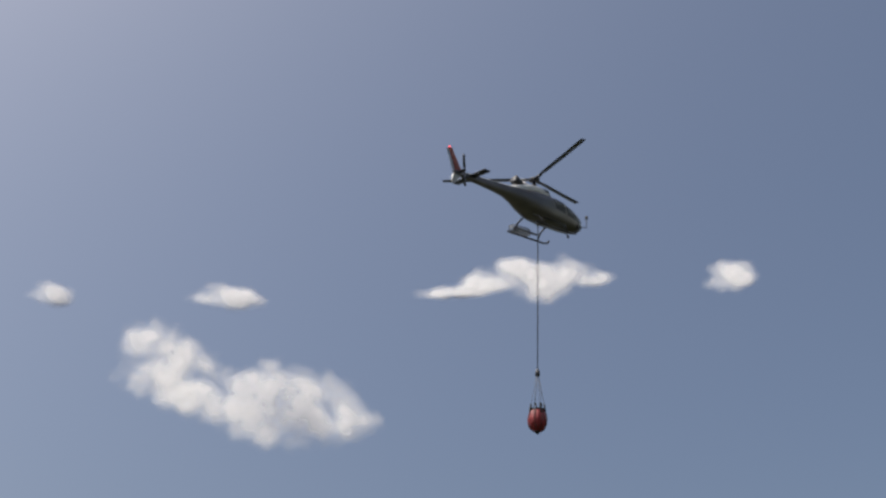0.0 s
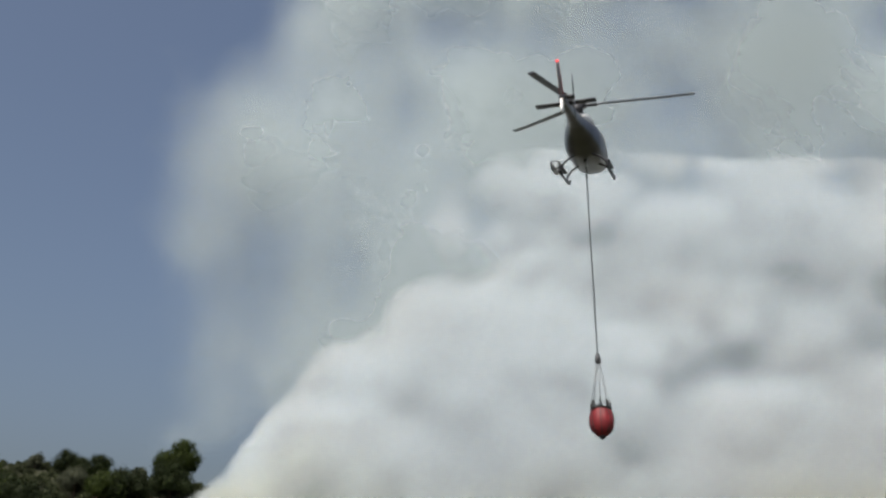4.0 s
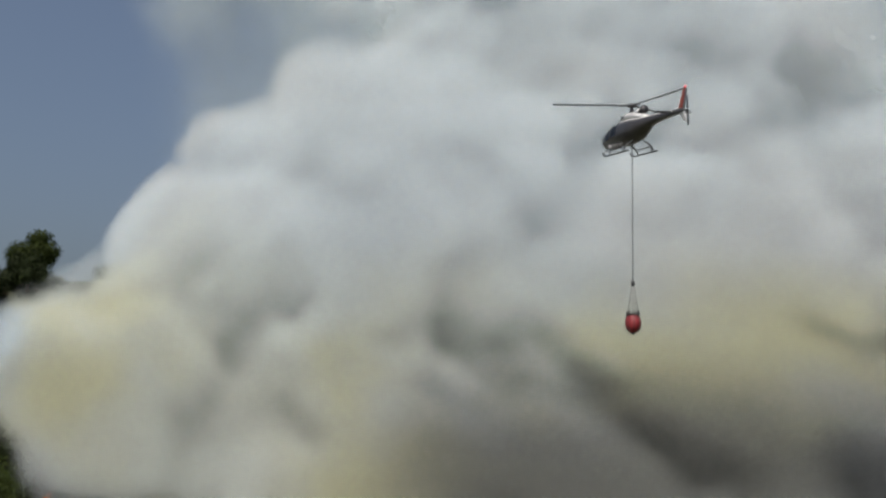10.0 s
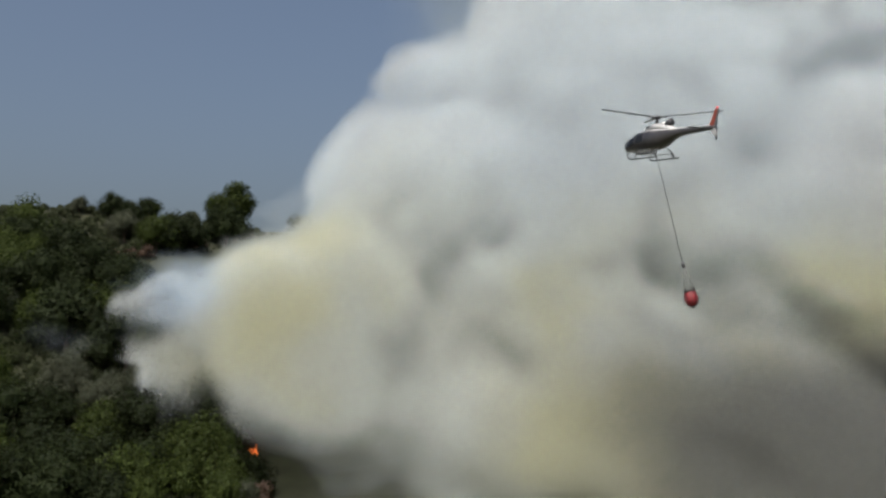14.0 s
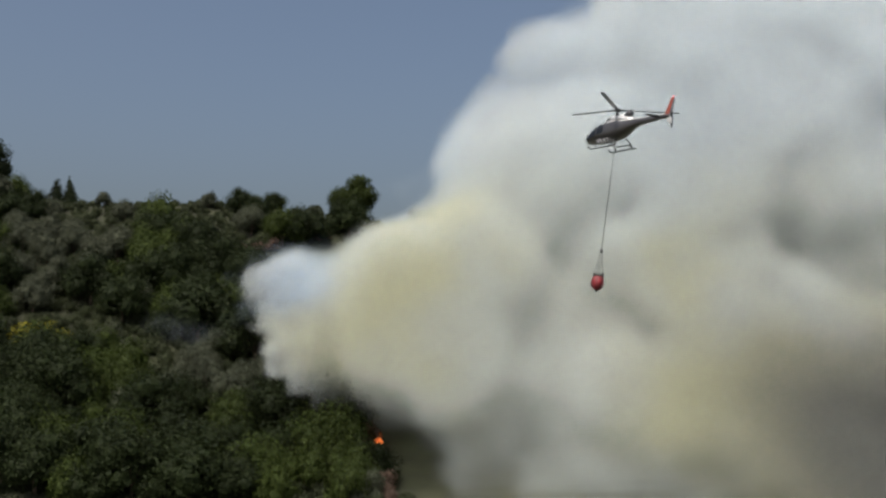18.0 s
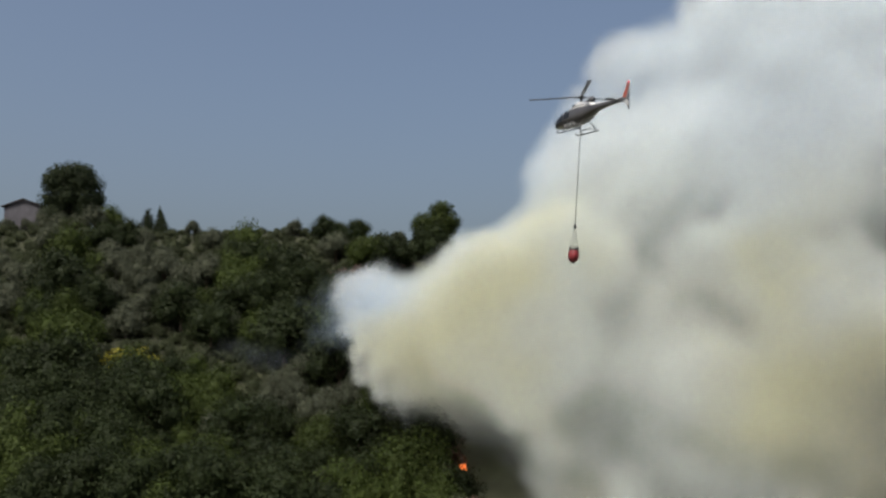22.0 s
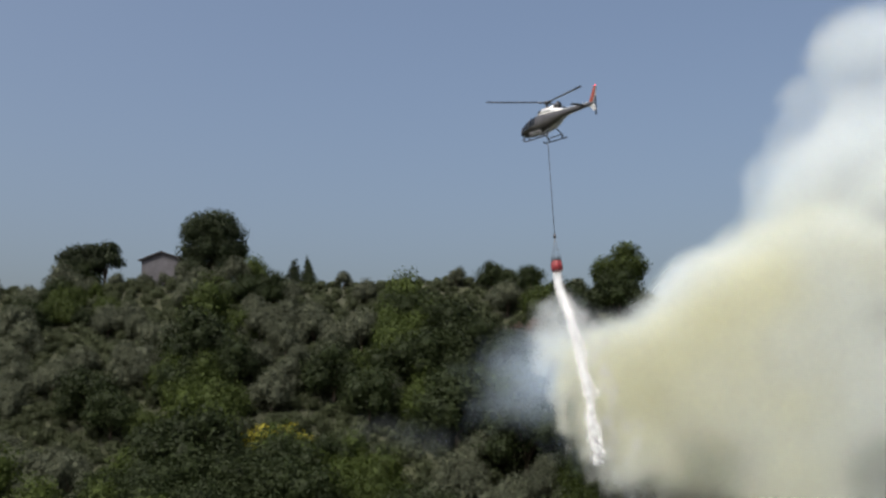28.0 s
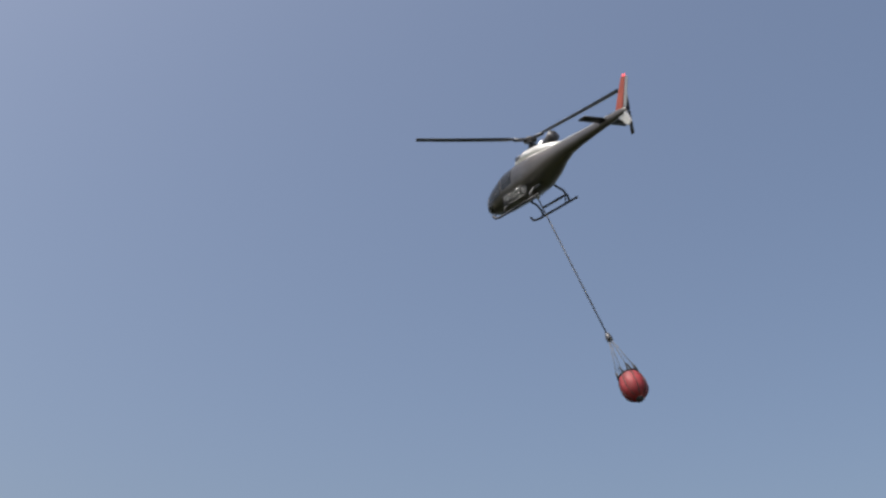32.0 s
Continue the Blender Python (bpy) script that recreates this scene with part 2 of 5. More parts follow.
def vapour_material(name, colour, second, thick=1.0, scale=1.6, through_light=0.25, low=0.3, high=0.62, relief=0.26):
    """Smoke, mist or cloud: thin towards the rim (the mesh's own thickness value) and torn by noise."""
    m = bpy.data.materials.new(name)
    m.use_nodes = True
    t = m.node_tree
    t.nodes.remove(t.nodes["Principled BSDF"])
    out = t.nodes["Material Output"]
    co = t.nodes.new("ShaderNodeTexCoord")
    info = t.nodes.new("ShaderNodeObjectInfo")
    shift = t.nodes.new("ShaderNodeVectorMath")
    shift.operation = "MULTIPLY_ADD"
    shift.inputs[1].default_value = (37, 23, 51)
    comb = t.nodes.new("ShaderNodeCombineXYZ")
    for k in range(3):
        t.links.new(info.outputs["Random"], comb.inputs[k])
    t.links.new(comb.outputs[0], shift.inputs[0])
    t.links.new(co.outputs["Object"], shift.inputs[2])
    n = t.nodes.new("ShaderNodeTexNoise")
    n.inputs["Scale"].default_value, n.inputs["Detail"].default_value, n.inputs["Roughness"].default_value = scale, 4, 0.55
    n.inputs["Distortion"].default_value = 0.6
    t.links.new(shift.outputs[0], n.inputs["Vector"])
    at = t.nodes.new("ShaderNodeAttribute")
    at.attribute_name = "thickness"
    # alpha = thick * sqrt(thickness) * clamp(1.5 * thickness + torn noise)
    a2 = t.nodes.new("ShaderNodeMapRange")
    a2.inputs[1].default_value, a2.inputs[2].default_value = low, high
    a2.inputs[3].default_value, a2.inputs[4].default_value = -0.75, 0.45
    a2.clamp = False
    t.links.new(n.outputs["Fac"], a2.inputs[0])
    a1 = t.nodes.new("ShaderNodeMath")
    a1.operation = "MULTIPLY_ADD"
    a1.inputs[1].default_value = 1.4
    t.links.new(at.outputs["Fac"], a1.inputs[0])
    t.links.new(a2.outputs[0], a1.inputs[2])
    a3 = t.nodes.new("ShaderNodeMapRange")
    a3.interpolation_type = "SMOOTHERSTEP"
    a3.inputs[1].default_value, a3.inputs[2].default_value = -0.15, 1.35
    t.links.new(a1.outputs[0], a3.inputs[0])
    e1 = t.nodes.new("ShaderNodeMath")
    e1.operation = "MULTIPLY"
    t.links.new(a3.outputs[0], e1.inputs[0])
    t.links.new(at.outputs["Fac"], e1.inputs[1])
    edge = t.nodes.new("ShaderNodeMath")
    edge.operation = "MULTIPLY"
    edge.inputs[1].default_value = thick
    t.links.new(e1.outputs[0], edge.inputs[0])
    # fine droplets scatter light whichever way the billow's skin turns
    geo = t.nodes.new("ShaderNodeNewGeometry")
    nv = t.nodes.new("ShaderNodeVectorMath")
    nv.operation = "MULTIPLY_ADD"
    nv.inputs[1].default_value = (relief, relief, relief)
    nv.inputs[2].default_value = (-0.3, -0.35, 0.55)
    nn = t.nodes.new("ShaderNodeVectorMath")
    nn.operation = "NORMALIZE"
    t.links.new(geo.outputs["Normal"], nv.inputs[0])
    t.links.new(nv.outputs[0], nn.inputs[0])
    mix = t.nodes.new("ShaderNodeMix")
    mix.data_type = "RGBA"
    mix.inputs[6].default_value, mix.inputs[7].default_value = (*colour, 1), (*second, 1)
    n2 = t.nodes.new("ShaderNodeTexNoise")
    n2.inputs["Scale"].default_value, n2.inputs["Detail"].default_value = scale * 0.6, 2
    t.links.new(shift.outputs[0], n2.inputs["Vector"])
    m2 = t.nodes.new("ShaderNodeMapRange")
    m2.inputs[1].default_value, m2.inputs[2].default_value = 0.38, 0.62
    t.links.new(n2.outputs["Fac"], m2.inputs[0])
    t.links.new(m2.outputs[0], mix.inputs[0])
    tint = mix.outputs[2]
    df = t.nodes.new("ShaderNodeBsdfDiffuse")
    tl = t.nodes.new("ShaderNodeBsdfTranslucent")
    for q in (df, tl):
        t.links.new(tint, q.inputs["Color"])
        t.links.new(nn.outputs[0], q.inputs["Normal"])
    body = t.nodes.new("ShaderNodeMixShader")
    body.inputs[0].default_value = through_light
    t.links.new(df.outputs[0], body.inputs[1])
    t.links.new(tl.outputs[0], body.inputs[2])
    clear = t.nodes.new("ShaderNodeBsdfTransparent")
    fin = t.nodes.new("ShaderNodeMixShader")
    t.links.new(edge.outputs[0], fin.inputs[0])
    t.links.new(clear.outputs[0], fin.inputs[1])
    t.links.new(body.outputs[0], fin.inputs[2])
    t.links.new(fin.outputs[0], out.inputs["Surface"])
    return m


SILVER = material("silver_paint", (0.135, 0.129, 0.127), rough=0.3, metal=0.65, scale=1.5, vary=0.12)
PALE = material("pale_paint", (0.62, 0.62, 0.61), rough=0.3, metal=0.15, scale=1.5, vary=0.1)
DARK = material("dark_grey_metal", (0.05, 0.05, 0.055), rough=0.45, metal=0.3, scale=4, vary=0.3)
BLADE = material("blade_grey", (0.07, 0.075, 0.09), rough=0.4, scale=2, vary=0.2)
ORANGE = material("orange_red_paint", (0.33, 0.07, 0.04), rough=0.35, scale=2, vary=0.15)
GLASS_DARK = material("tinted_glazing", (0.02, 0.022, 0.025), rough=0.08, scale=1, vary=0.1)
GLASS_DARK.node_tree.nodes["Principled BSDF"].inputs["Specular IOR Level"].default_value = 0.3
STEEL = material("galvanised_steel", (0.45, 0.45, 0.45), rough=0.35, metal=0.9, scale=6, vary=0.2)
RED = material("red_coated_fabric", (0.20, 0.016, 0.02), rough=0.6, scale=3, vary=0.35, bump=0.15)
STRAP = material("black_webbing", (0.03, 0.03, 0.03), rough=0.8, scale=9, vary=0.3)
ROPE = material("grey_rope", (0.12, 0.115, 0.11), rough=0.8, scale=0.6, vary=0.1)
BARK = material("grey_brown_bark", (0.10, 0.075, 0.055), rough=0.9, scale=5, vary=0.4, bump=0.3)
GROUND = material("dry_grass_and_soil", (0.040, 0.045, 0.021), rough=0.95, scale=0.35, vary=0.45, bump=0.4, second=(0.046, 0.050, 0.023))
OLIVE = leaf_material("olive_leaves", (0.072, 0.080, 0.051), 0.28)
OAK = leaf_material("dark_oak_leaves", (0.019, 0.027, 0.009))
GREEN = leaf_material("fresh_green_leaves", (0.040, 0.056, 0.012))
PINE = leaf_material("dark_pine_needles", (0.022, 0.03, 0.013), 0.35)
BROOM = leaf_material("yellow_broom_flowers", (0.20, 0.18, 0.022), 0.5)
SCRUB = leaf_material("grey_green_scrub", (0.047, 0.056, 0.027))
DEAD = leaf_material("scorched_brown_leaves", (0.11, 0.075, 0.055))
ROOFTILE = material("brown_roof_tiles", (0.045, 0.034, 0.03), rough=0.85, scale=5, vary=0.4)
PLASTER = material("weathered_plaster", (0.34, 0.27, 0.22), rough=0.9, scale=1.2, vary=0.2)
PINK = material("pink_plaster", (0.50, 0.33, 0.25), rough=0.9, scale=1.2, vary=0.18)
WOOD = material("grey_weathered_planks", (0.078, 0.075, 0.085), rough=0.85, scale=4, vary=0.25)
WHITE = material("white_paint", (0.78, 0.77, 0.74), rough=0.6, scale=3, vary=0.08)
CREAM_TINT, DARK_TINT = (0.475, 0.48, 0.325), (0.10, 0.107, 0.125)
# the plume's border: height, x
PLUME_EDGE = [(-60, 8), (-22, 2), (-11, -5), (-4, -13), (4, -23), (12, -24), (18, -16), (26, -4), (34, 4), (40, 11), (47, 19), (55, 24), (65, 32), (80, 38), (110, 44), (140, 50)]
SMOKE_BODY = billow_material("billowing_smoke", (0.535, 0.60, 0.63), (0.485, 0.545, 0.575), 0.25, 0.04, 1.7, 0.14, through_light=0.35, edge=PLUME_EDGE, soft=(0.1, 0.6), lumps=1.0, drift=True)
SMOKE_VEIL = billow_material("high_veil_of_smoke", (0.56, 0.645, 0.65), (0.46, 0.53, 0.535), 0.42, 0.022, 1.5, 0.12, through_light=0.35, soft=(-0.1, 1.1), lumps=0.3, lean=(0.0, -0.75, 0.35))
SMOKE_WISP = billow_material("thin_blue_haze", (0.44, 0.55, 0.68), (0.52, 0.60, 0.68), 0.26, 0.09, 1.3, 0.1, soft=(0.0, 0.9), lumps=0.4)
CLOUD = billow_material("white_cloud", (0.70, 0.69, 0.675), (0.66, 0.65, 0.64), 0.42, 0.02, 1.1, 0.05, through_light=0.1, soft=(-0.15, 1.05), lumps=0.6, lean=(0.05, -0.65, 0.6))
SPRAY = vapour_material("water_spray", (0.86, 0.87, 0.88), (0.80, 0.81, 0.83), 0.2, scale=1.5, through_light=0.45, relief=0.1)
MIST = vapour_material("drifting_water_mist", (0.62, 0.63, 0.65), (0.55, 0.56, 0.58), 0.12, scale=1.2, through_light=0.45, relief=0.1)
FLAME = bpy.data.materials.new("flame")
FLAME.use_nodes = True
fb = FLAME.node_tree.nodes["Principled BSDF"]
fb.inputs["Base Color"].default_value = (0.8, 0.2, 0.03, 1)
fb.inputs["Emission Color"].default_value = (1.0, 0.22, 0.05, 1)
fb.inputs["Emission Strength"].default_value = 0.7


# ---- mesh helpers ----
def mesh_of(bm, mat, name="mesh", smooth=True):
    me = bpy.data.meshes.new(name)
    bm.to_mesh(me)
    bm.free()
    me.materials.append(mat)
    if smooth:
        me.polygons.foreach_set("use_smooth", [True] * len(me.polygons))
    return me


def part(name, bm, mat, parent, label="", smooth=True):
    ob = new(name, mesh_of(bm, mat, name, smooth))
    ob.parent = parent
    if label:
        tagged(ob, label)
    return ob


def box(bm, cx, cy, cz, sx, sy, sz, m=None, bevel=0.0):
    r = bmesh.ops.create_cube(bm, size=1)["verts"]
    for v in r:
        v.co = Vector((v.co.x * sx + cx, v.co.y * sy + cy, v.co.z * sz + cz))
    if bevel:
        es = list({e for v in r for e in v.link_edges})
        made = bmesh.ops.bevel(bm, geom=es, offset=bevel, segments=2, affect="EDGES")
        r = list({v for f in made["faces"] for v in f.verts} | {v for v in r if v.is_valid})
    if m is not None:
        for v in r:
            v.co = m @ v.co
    return bm


def tube(bm, points, radii, sides=8, cap=True):
    """A round tube along points."""
    rings = []
    pts = [Vector(p) for p in points]
    for i, p in enumerate(pts):
        d = (pts[min(i + 1, len(pts) - 1)] - pts[max(i - 1, 0)]).normalized()
        u = d.orthogonal().normalized() if abs(d.z) > 0.95 else d.cross(Vector((0, 0, 1))).normalized()
        w = d.cross(u)
        r = radii[i] if isinstance(radii, (list, tuple)) else radii
        rings.append([bm.verts.new(p + r * (math.cos(a) * u + math.sin(a) * w)) for a in [2 * math.pi * k / sides for k in range(sides)]])
    for a, b in zip(rings, rings[1:]):
        for k in range(sides):
            bm.faces.new((a[k], a[(k + 1) % sides], b[(k + 1) % sides], b[k]))
    if cap:
        bm.faces.new(rings[0][::-1])
        bm.faces.new(rings[-1])
    return bm


def lathe(bm, profile, sides=24):
    rings = [[bm.verts.new((r * math.cos(2 * math.pi * k / sides), r * math.sin(2 * math.pi * k / sides), z)) for k in range(sides)] for r, z in profile]
    for a, b in zip(rings, rings[1:]):
        for k in range(sides):
            bm.faces.new((a[k], a[(k + 1) % sides], b[(k + 1) % sides], b[k]))
    bm.faces.new(rings[0][::-1])
    bm.faces.new(rings[-1])
    return bm


# ---- the ground: a viewpoint, a valley and the wooded hill across it ----
PROFILE_Y = [-5000, -600, -60, -25, 0, 8, 40, 90, 125, 200, 212, 260, 400, 900, 5000]
PROFILE_Z = [60, 25, -6.0, -4.6, -1.0, -3.5, -14, -19, -12.5, 28, 29.5, 26, 4, -30, -60]


def ground_z(x, y):
    z = float(np.interp(y, PROFILE_Y, PROFILE_Z))
    if 95 < y < 420:
        k = min(1, (y - 95) / 60) * min(1, (420 - y) / 120)
        z += k * (-3.0 * math.exp(-((x - 8) / 22) ** 2) + 0.8 * math.sin(x * 0.11 + y * 0.05) + 1.2 * noise.noise((x * 0.03, y * 0.03, 3.1)) + 0.5 * noise.noise((x * 0.13, y * 0.13, 1.7)))
        z += k * 5.0 * min(1, max(0, (x - 12) / 25)) * min(1, max(0, (y - 170) / 30))
        z -= k * 9.0 * min(1, max(0, (x - 60) / 90))
    return z


def spaced(lo, hi, near_lo, near_hi, step, far):
    out = list(np.arange(near_lo, near_hi + 0.01, step))
    a, s = near_lo, step
    while a > lo:
        s *= far
        a -= s
        out.insert(0, max(a, lo))
    a, s = near_hi, step
    while a < hi:
        s *= far
        a += s
        out.append(min(a, hi))
    return out


def build_ground():
    xs, ys = spaced(-4800, 4800, -150, 190, 2.5, 1.35), spaced(-4800, 4800, -40, 260, 2.5, 1.35)
    verts = [(x, y, ground_z(x, y)) for y in ys for x in xs]
    w = len(xs)
    faces = [(j * w + i, j * w + i + 1, (j + 1) * w + i + 1, (j + 1) * w + i) for j in range(len(ys) - 1) for i in range(w - 1)]
    me = bpy.data.meshes.new("ground")
    me.from_pydata(verts, [], faces)
    me.materials.append(GROUND)
    me.polygons.foreach_set("use_smooth", [True] * len(faces))
    return tagged(new("ground", me), "steep dry hillside of brown soil and grass above a valley", "hillside", kind="structure")


build_ground()


# ---- plants ----
def leaf_cloud(rng, lobes, count, size, up=0.0, core=True):
    """Leaves scattered over lobes (x, y, z, rx, rz), each a small bent blade; a rough core closes the inside."""
    verts, faces = [], []
    total = sum(l[3] * l[3] for l in lobes)
    for lx, ly, lz, rx, rz in lobes:
        for _ in range(int(count * rx * rx / total)):
            a, c = rng.uniform(0, 2 * math.pi), rng.uniform(-0.75, 1)
            s = math.sqrt(1 - c * c)
            bump = 1 + 0.22 * noise.noise((lx + 2.3 * s * math.cos(a), ly + 2.3 * s * math.sin(a), lz + 2.3 * c))
            r = bump * rng.uniform(0.66, 1.2)
            p = Vector((lx + rx * r * s * math.cos(a), ly + rx * r * s * math.sin(a), lz + rz * r * c))
            n = Vector((rng.gauss(s * math.cos(a), 0.4), rng.gauss(s * math.sin(a), 0.4), rng.gauss(c + up, 0.4))).normalized()
            u = n.orthogonal().normalized()
            u = Matrix.Rotation(rng.uniform(0, 6.28), 3, n) @ u
            w = n.cross(u)
            k = size * rng.uniform(0.6, 1.4)
            b = len(verts)
            verts += [p - u * k, p - w * k * 0.55 + n * k * 0.15, p + u * k, p + w * k * 0.55 + n * k * 0.15]
            faces.append((b, b + 1, b + 2, b + 3))
    if core:
        for lx, ly, lz, rx, rz in lobes:
            b = len(verts)
            for j in range(5):
                c = -0.9 + 1.8 * j / 4
                s = math.sqrt(1 - c * c)
                for i in range(8):
                    a = i * math.pi / 4
                    k = 0.56 * (1 + 0.25 * noise.noise((lx * 1.7 + 2 * s * math.cos(a), ly + 2 * s * math.sin(a), lz + 2 * c)))
                    verts.append(Vector((lx + rx * k * s * math.cos(a), ly + rx * k * s * math.sin(a), lz + rz * k * c)))
            for j in range(4):
                for i in range(8):
                    faces.append((b + j * 8 + i, b + j * 8 + (i + 1) % 8, b + j * 8 + 8 + (i + 1) % 8, b + j * 8 + 8 + i))
            faces.append(tuple(b + i for i in range(7, -1, -1)))
            faces.append(tuple(b + 32 + i for i in range(8)))
    return verts, faces


def crown_mesh(name, rng, lobes, count, size, mat, up=0.0):
    me = bpy.data.meshes.new(name)
    v, f = leaf_cloud(rng, lobes, count, size, up)
    me.from_pydata(v, [], f)
    me.materials.append(mat)
    return me


def make_tree(name, label, category, group, seed, lobes, count, size, leaf, trunk_r, trunk_h, m):
    """A tree: trunk with limbs that reach into the lobes of its crown."""
    rng = random.Random(seed)
    tree = tagged(new(name), label, category, group)
    tree.matrix_world = m
    bm = bmesh.new()
    lean = rng.uniform(-0.1, 0.1)
    fork = Vector((lean * trunk_h, 0, trunk_h))
    tube(bm, [(0, 0, -0.6), (0.02, 0, trunk_h * 0.4), fork], [trunk_r * 1.4, trunk_r, trunk_r * 0.8], 7)
    for lx, ly, lz, rx, rz in lobes[:6]:
        mid = fork.lerp(Vector((lx, ly, lz)), 0.5) + Vector((0, 0, 0.1 * rz))
        tube(bm, [fork - Vector((0, 0, trunk_r)), mid, (lx, ly, lz)], [trunk_r * 0.6, trunk_r * 0.4, trunk_r * 0.15], 5)
    part("trunk", bm, BARK, tree)
    crown = new("crown", crown_mesh("crown", rng, lobes, count, size, leaf))
    crown.parent = tree
    return tree


def lobes_round(seed, n, w, h, base, r, tall=0.85):
    """n lobes heaped into a crown of width w and height h that starts at base."""
    rng = random.Random(seed)
    out = []
    for k in range(n):
        a, q = k * 2.4 + rng.uniform(-0.4, 0.4), math.sqrt((k + 0.5) / n)
        z = base + h * (0.32 + 0.42 * (1 - q * q) + rng.uniform(-0.12, 0.12))
        rr = r * rng.uniform(0.75, 1.2)
        out.append((math.cos(a) * q * (w / 2 - rr * 0.7), math.sin(a) * q * (w / 2 - rr * 0.7), z, rr, rr * tall))
    return out


def on_ground(x, y, turn=0.0, scale=1.0, sink=0.15):
    return Matrix.Translation((x, y, ground_z(x, y) - sink)) @ Matrix.Rotation(turn, 4, "Z") @ Matrix.Scale(scale, 4)


# the tall holm oak on the ridge, the lone tree, the pair of small cypresses, the dark clump
make_tree("holm_oak", "tall dark holm oak with dense rounded crown on the ridge", "tree", "", 3,
          [(1.05 * w * math.cos(2.4 * k + z), w * math.sin(2.4 * k + z) * 0.8, z, 2.3, 2.1) for z, w, n in ((3.2, 3.6, 6), (6.2, 3.9, 7), (9.2, 3.5, 6), (11.2, 2.3, 5)) for k in range(n)]
          + [(-0.4, 0, 7, 3.0, 4.0), (5.0, 0, 6.2, 1.5, 1.7), (-4.2, 0, 10.6, 1.6, 1.7)],
          20000, 0.22, PINE, 0.5, 4.5, on_ground(-71.4, 204, sink=0.2))
make_tree("round_oak", "solitary round-crowned oak standing clear on the skyline", "tree", "", 4,
          lobes_round(45, 10, 8.8, 9.0, 2.6, 2.1) + [(-2.9, 0, 7.6, 1.8, 1.6), (1.2, 0, 10.6, 2.3, 1.6), (3.0, 0, 8.4, 1.9, 1.7), (0, 0, 6.6, 2.3, 2.2)],
          9000, 0.23, GREEN, 0.32, 3.2, on_ground(-1.3, 203, sink=3.0))
for k, (px, pw, ph) in enumerate(((-97.2, 6.2, 10.6), (-94.2, 5.6, 11.2), (-91.2, 6.4, 11.4))):
    make_tree("stone_pine", "low dark umbrella pine on the ridge near a house", "tree", "ridge pines", 60 + k,
              lobes_round(61 + k, 9, pw, ph * 0.7, ph * 0.2, 1.5), 3000, 0.26, PINE, 0.28, 2.6, on_ground(px, 204, sink=0.3))


def make_cypress(x, y, h, w, seed):
    rng = random.Random(seed)
    tree = tagged(new("cypress"), "small dark pointed cypress on the ridge", "tree", "ridge cypresses")
    tree.matrix_world = on_ground(x, y)
    bm = bmesh.new()
    tube(bm, [(0, 0, -0.5), (0, 0, h * 0.8)], [0.16, 0.05], 6)
    part("trunk", bm, BARK, tree)
    lobes = [(rng.uniform(-0.15, 0.15), 0, h * (0.22 + 0.17 * k), w * (0.5 - 0.09 * k), h * 0.16) for k in range(5)]
    crown = new("crown", crown_mesh("crown", rng, lobes, 1300, 0.2, PINE))
    crown.parent = tree


make_cypress(-56.6, 203.5, 5.4, 3.9, 5)
make_cypress(-54.2, 204.0, 5.7, 3.2, 6)

# masters of the common kinds, then copies over the slope
KINDS = {}


def kind(key, name, label, category, group, leaf, variants, w, h, base, r, n, count, size, trunk_r, trunk_h):
    KINDS[key] = [(name, label, category, group, leaf, lobes_round(hash_key(key) + v, n, w, h, base, r, 1.25 if key in ("olive", "green") else 0.95), count, size, trunk_r, trunk_h, hash_key(key) * 7 + v) for v in range(variants)]


def hash_key(s):
    return sum(ord(c) * (i + 1) for i, c in enumerate(s))


kind("olive", "olive_tree", "grey-green olive tree on the terraced slope", "tree", "olive trees", OLIVE, 5, 5.4, 4.8, 0.0, 1.15, 11, 3600, 0.145, 0.16, 0.9)
kind("oak", "oak_tree", "dark green oak with dense crown on the slope", "tree", "oak trees", OAK, 4, 8.6, 6.8, -0.2, 2.0, 9, 3400, 0.2, 0.22, 1.3)
kind("green", "chestnut_tree", "fresh green broadleaf tree among darker oaks", "tree", "green trees", GREEN, 3, 7.0, 5.8, -0.2, 1.7, 9, 2800, 0.19, 0.2, 1.2)
kind("shrub", "shrub", "low grey-green shrub on dry grass", "shrub", "shrubs", SCRUB, 3, 3.0, 2.0, -0.2, 0.8, 6, 1300, 0.13, 0.06, 0.4)
kind("broom", "broom_bush", "broom bush covered in yellow flowers", "shrub", "broom bushes", BROOM, 2, 2.6, 1.5, -0.1, 0.6, 6, 520, 0.13, 0.06, 0.4)
kind("dead", "scorched_shrub", "scorched brown shrub at the edge of the fire", "shrub", "scorched shrubs", DEAD, 2, 2.6, 2.2, 0.0, 0.65, 5, 420, 0.15, 0.08, 0.6)
MASTERS = {}


def plant(key, rng, x, y, scale):
    v = rng.randrange(len(KINDS[key]))
    m = on_ground(x, y, rng.uniform(0, 6.28), scale * rng.uniform(0.85, 1.2))
    if (key, v) not in MASTERS:
        name, label, cat, group, leaf, lobes, count, size, tr, th, seed = KINDS[key][v]
        MASTERS[key, v] = make_tree(name, label, cat, group, seed, lobes, count, size, leaf, tr, th, m)
        return
    ob = copy_thing(MASTERS[key, v], m)
    ob.matrix_world = m


def fire_edge(y):
    """x of the edge between the green slope and the burning gully."""
    return float(np.interp(y, [110, 126, 140, 160, 180, 190, 205], [5, 2.5, -3, -10, -18, -5, 8]))


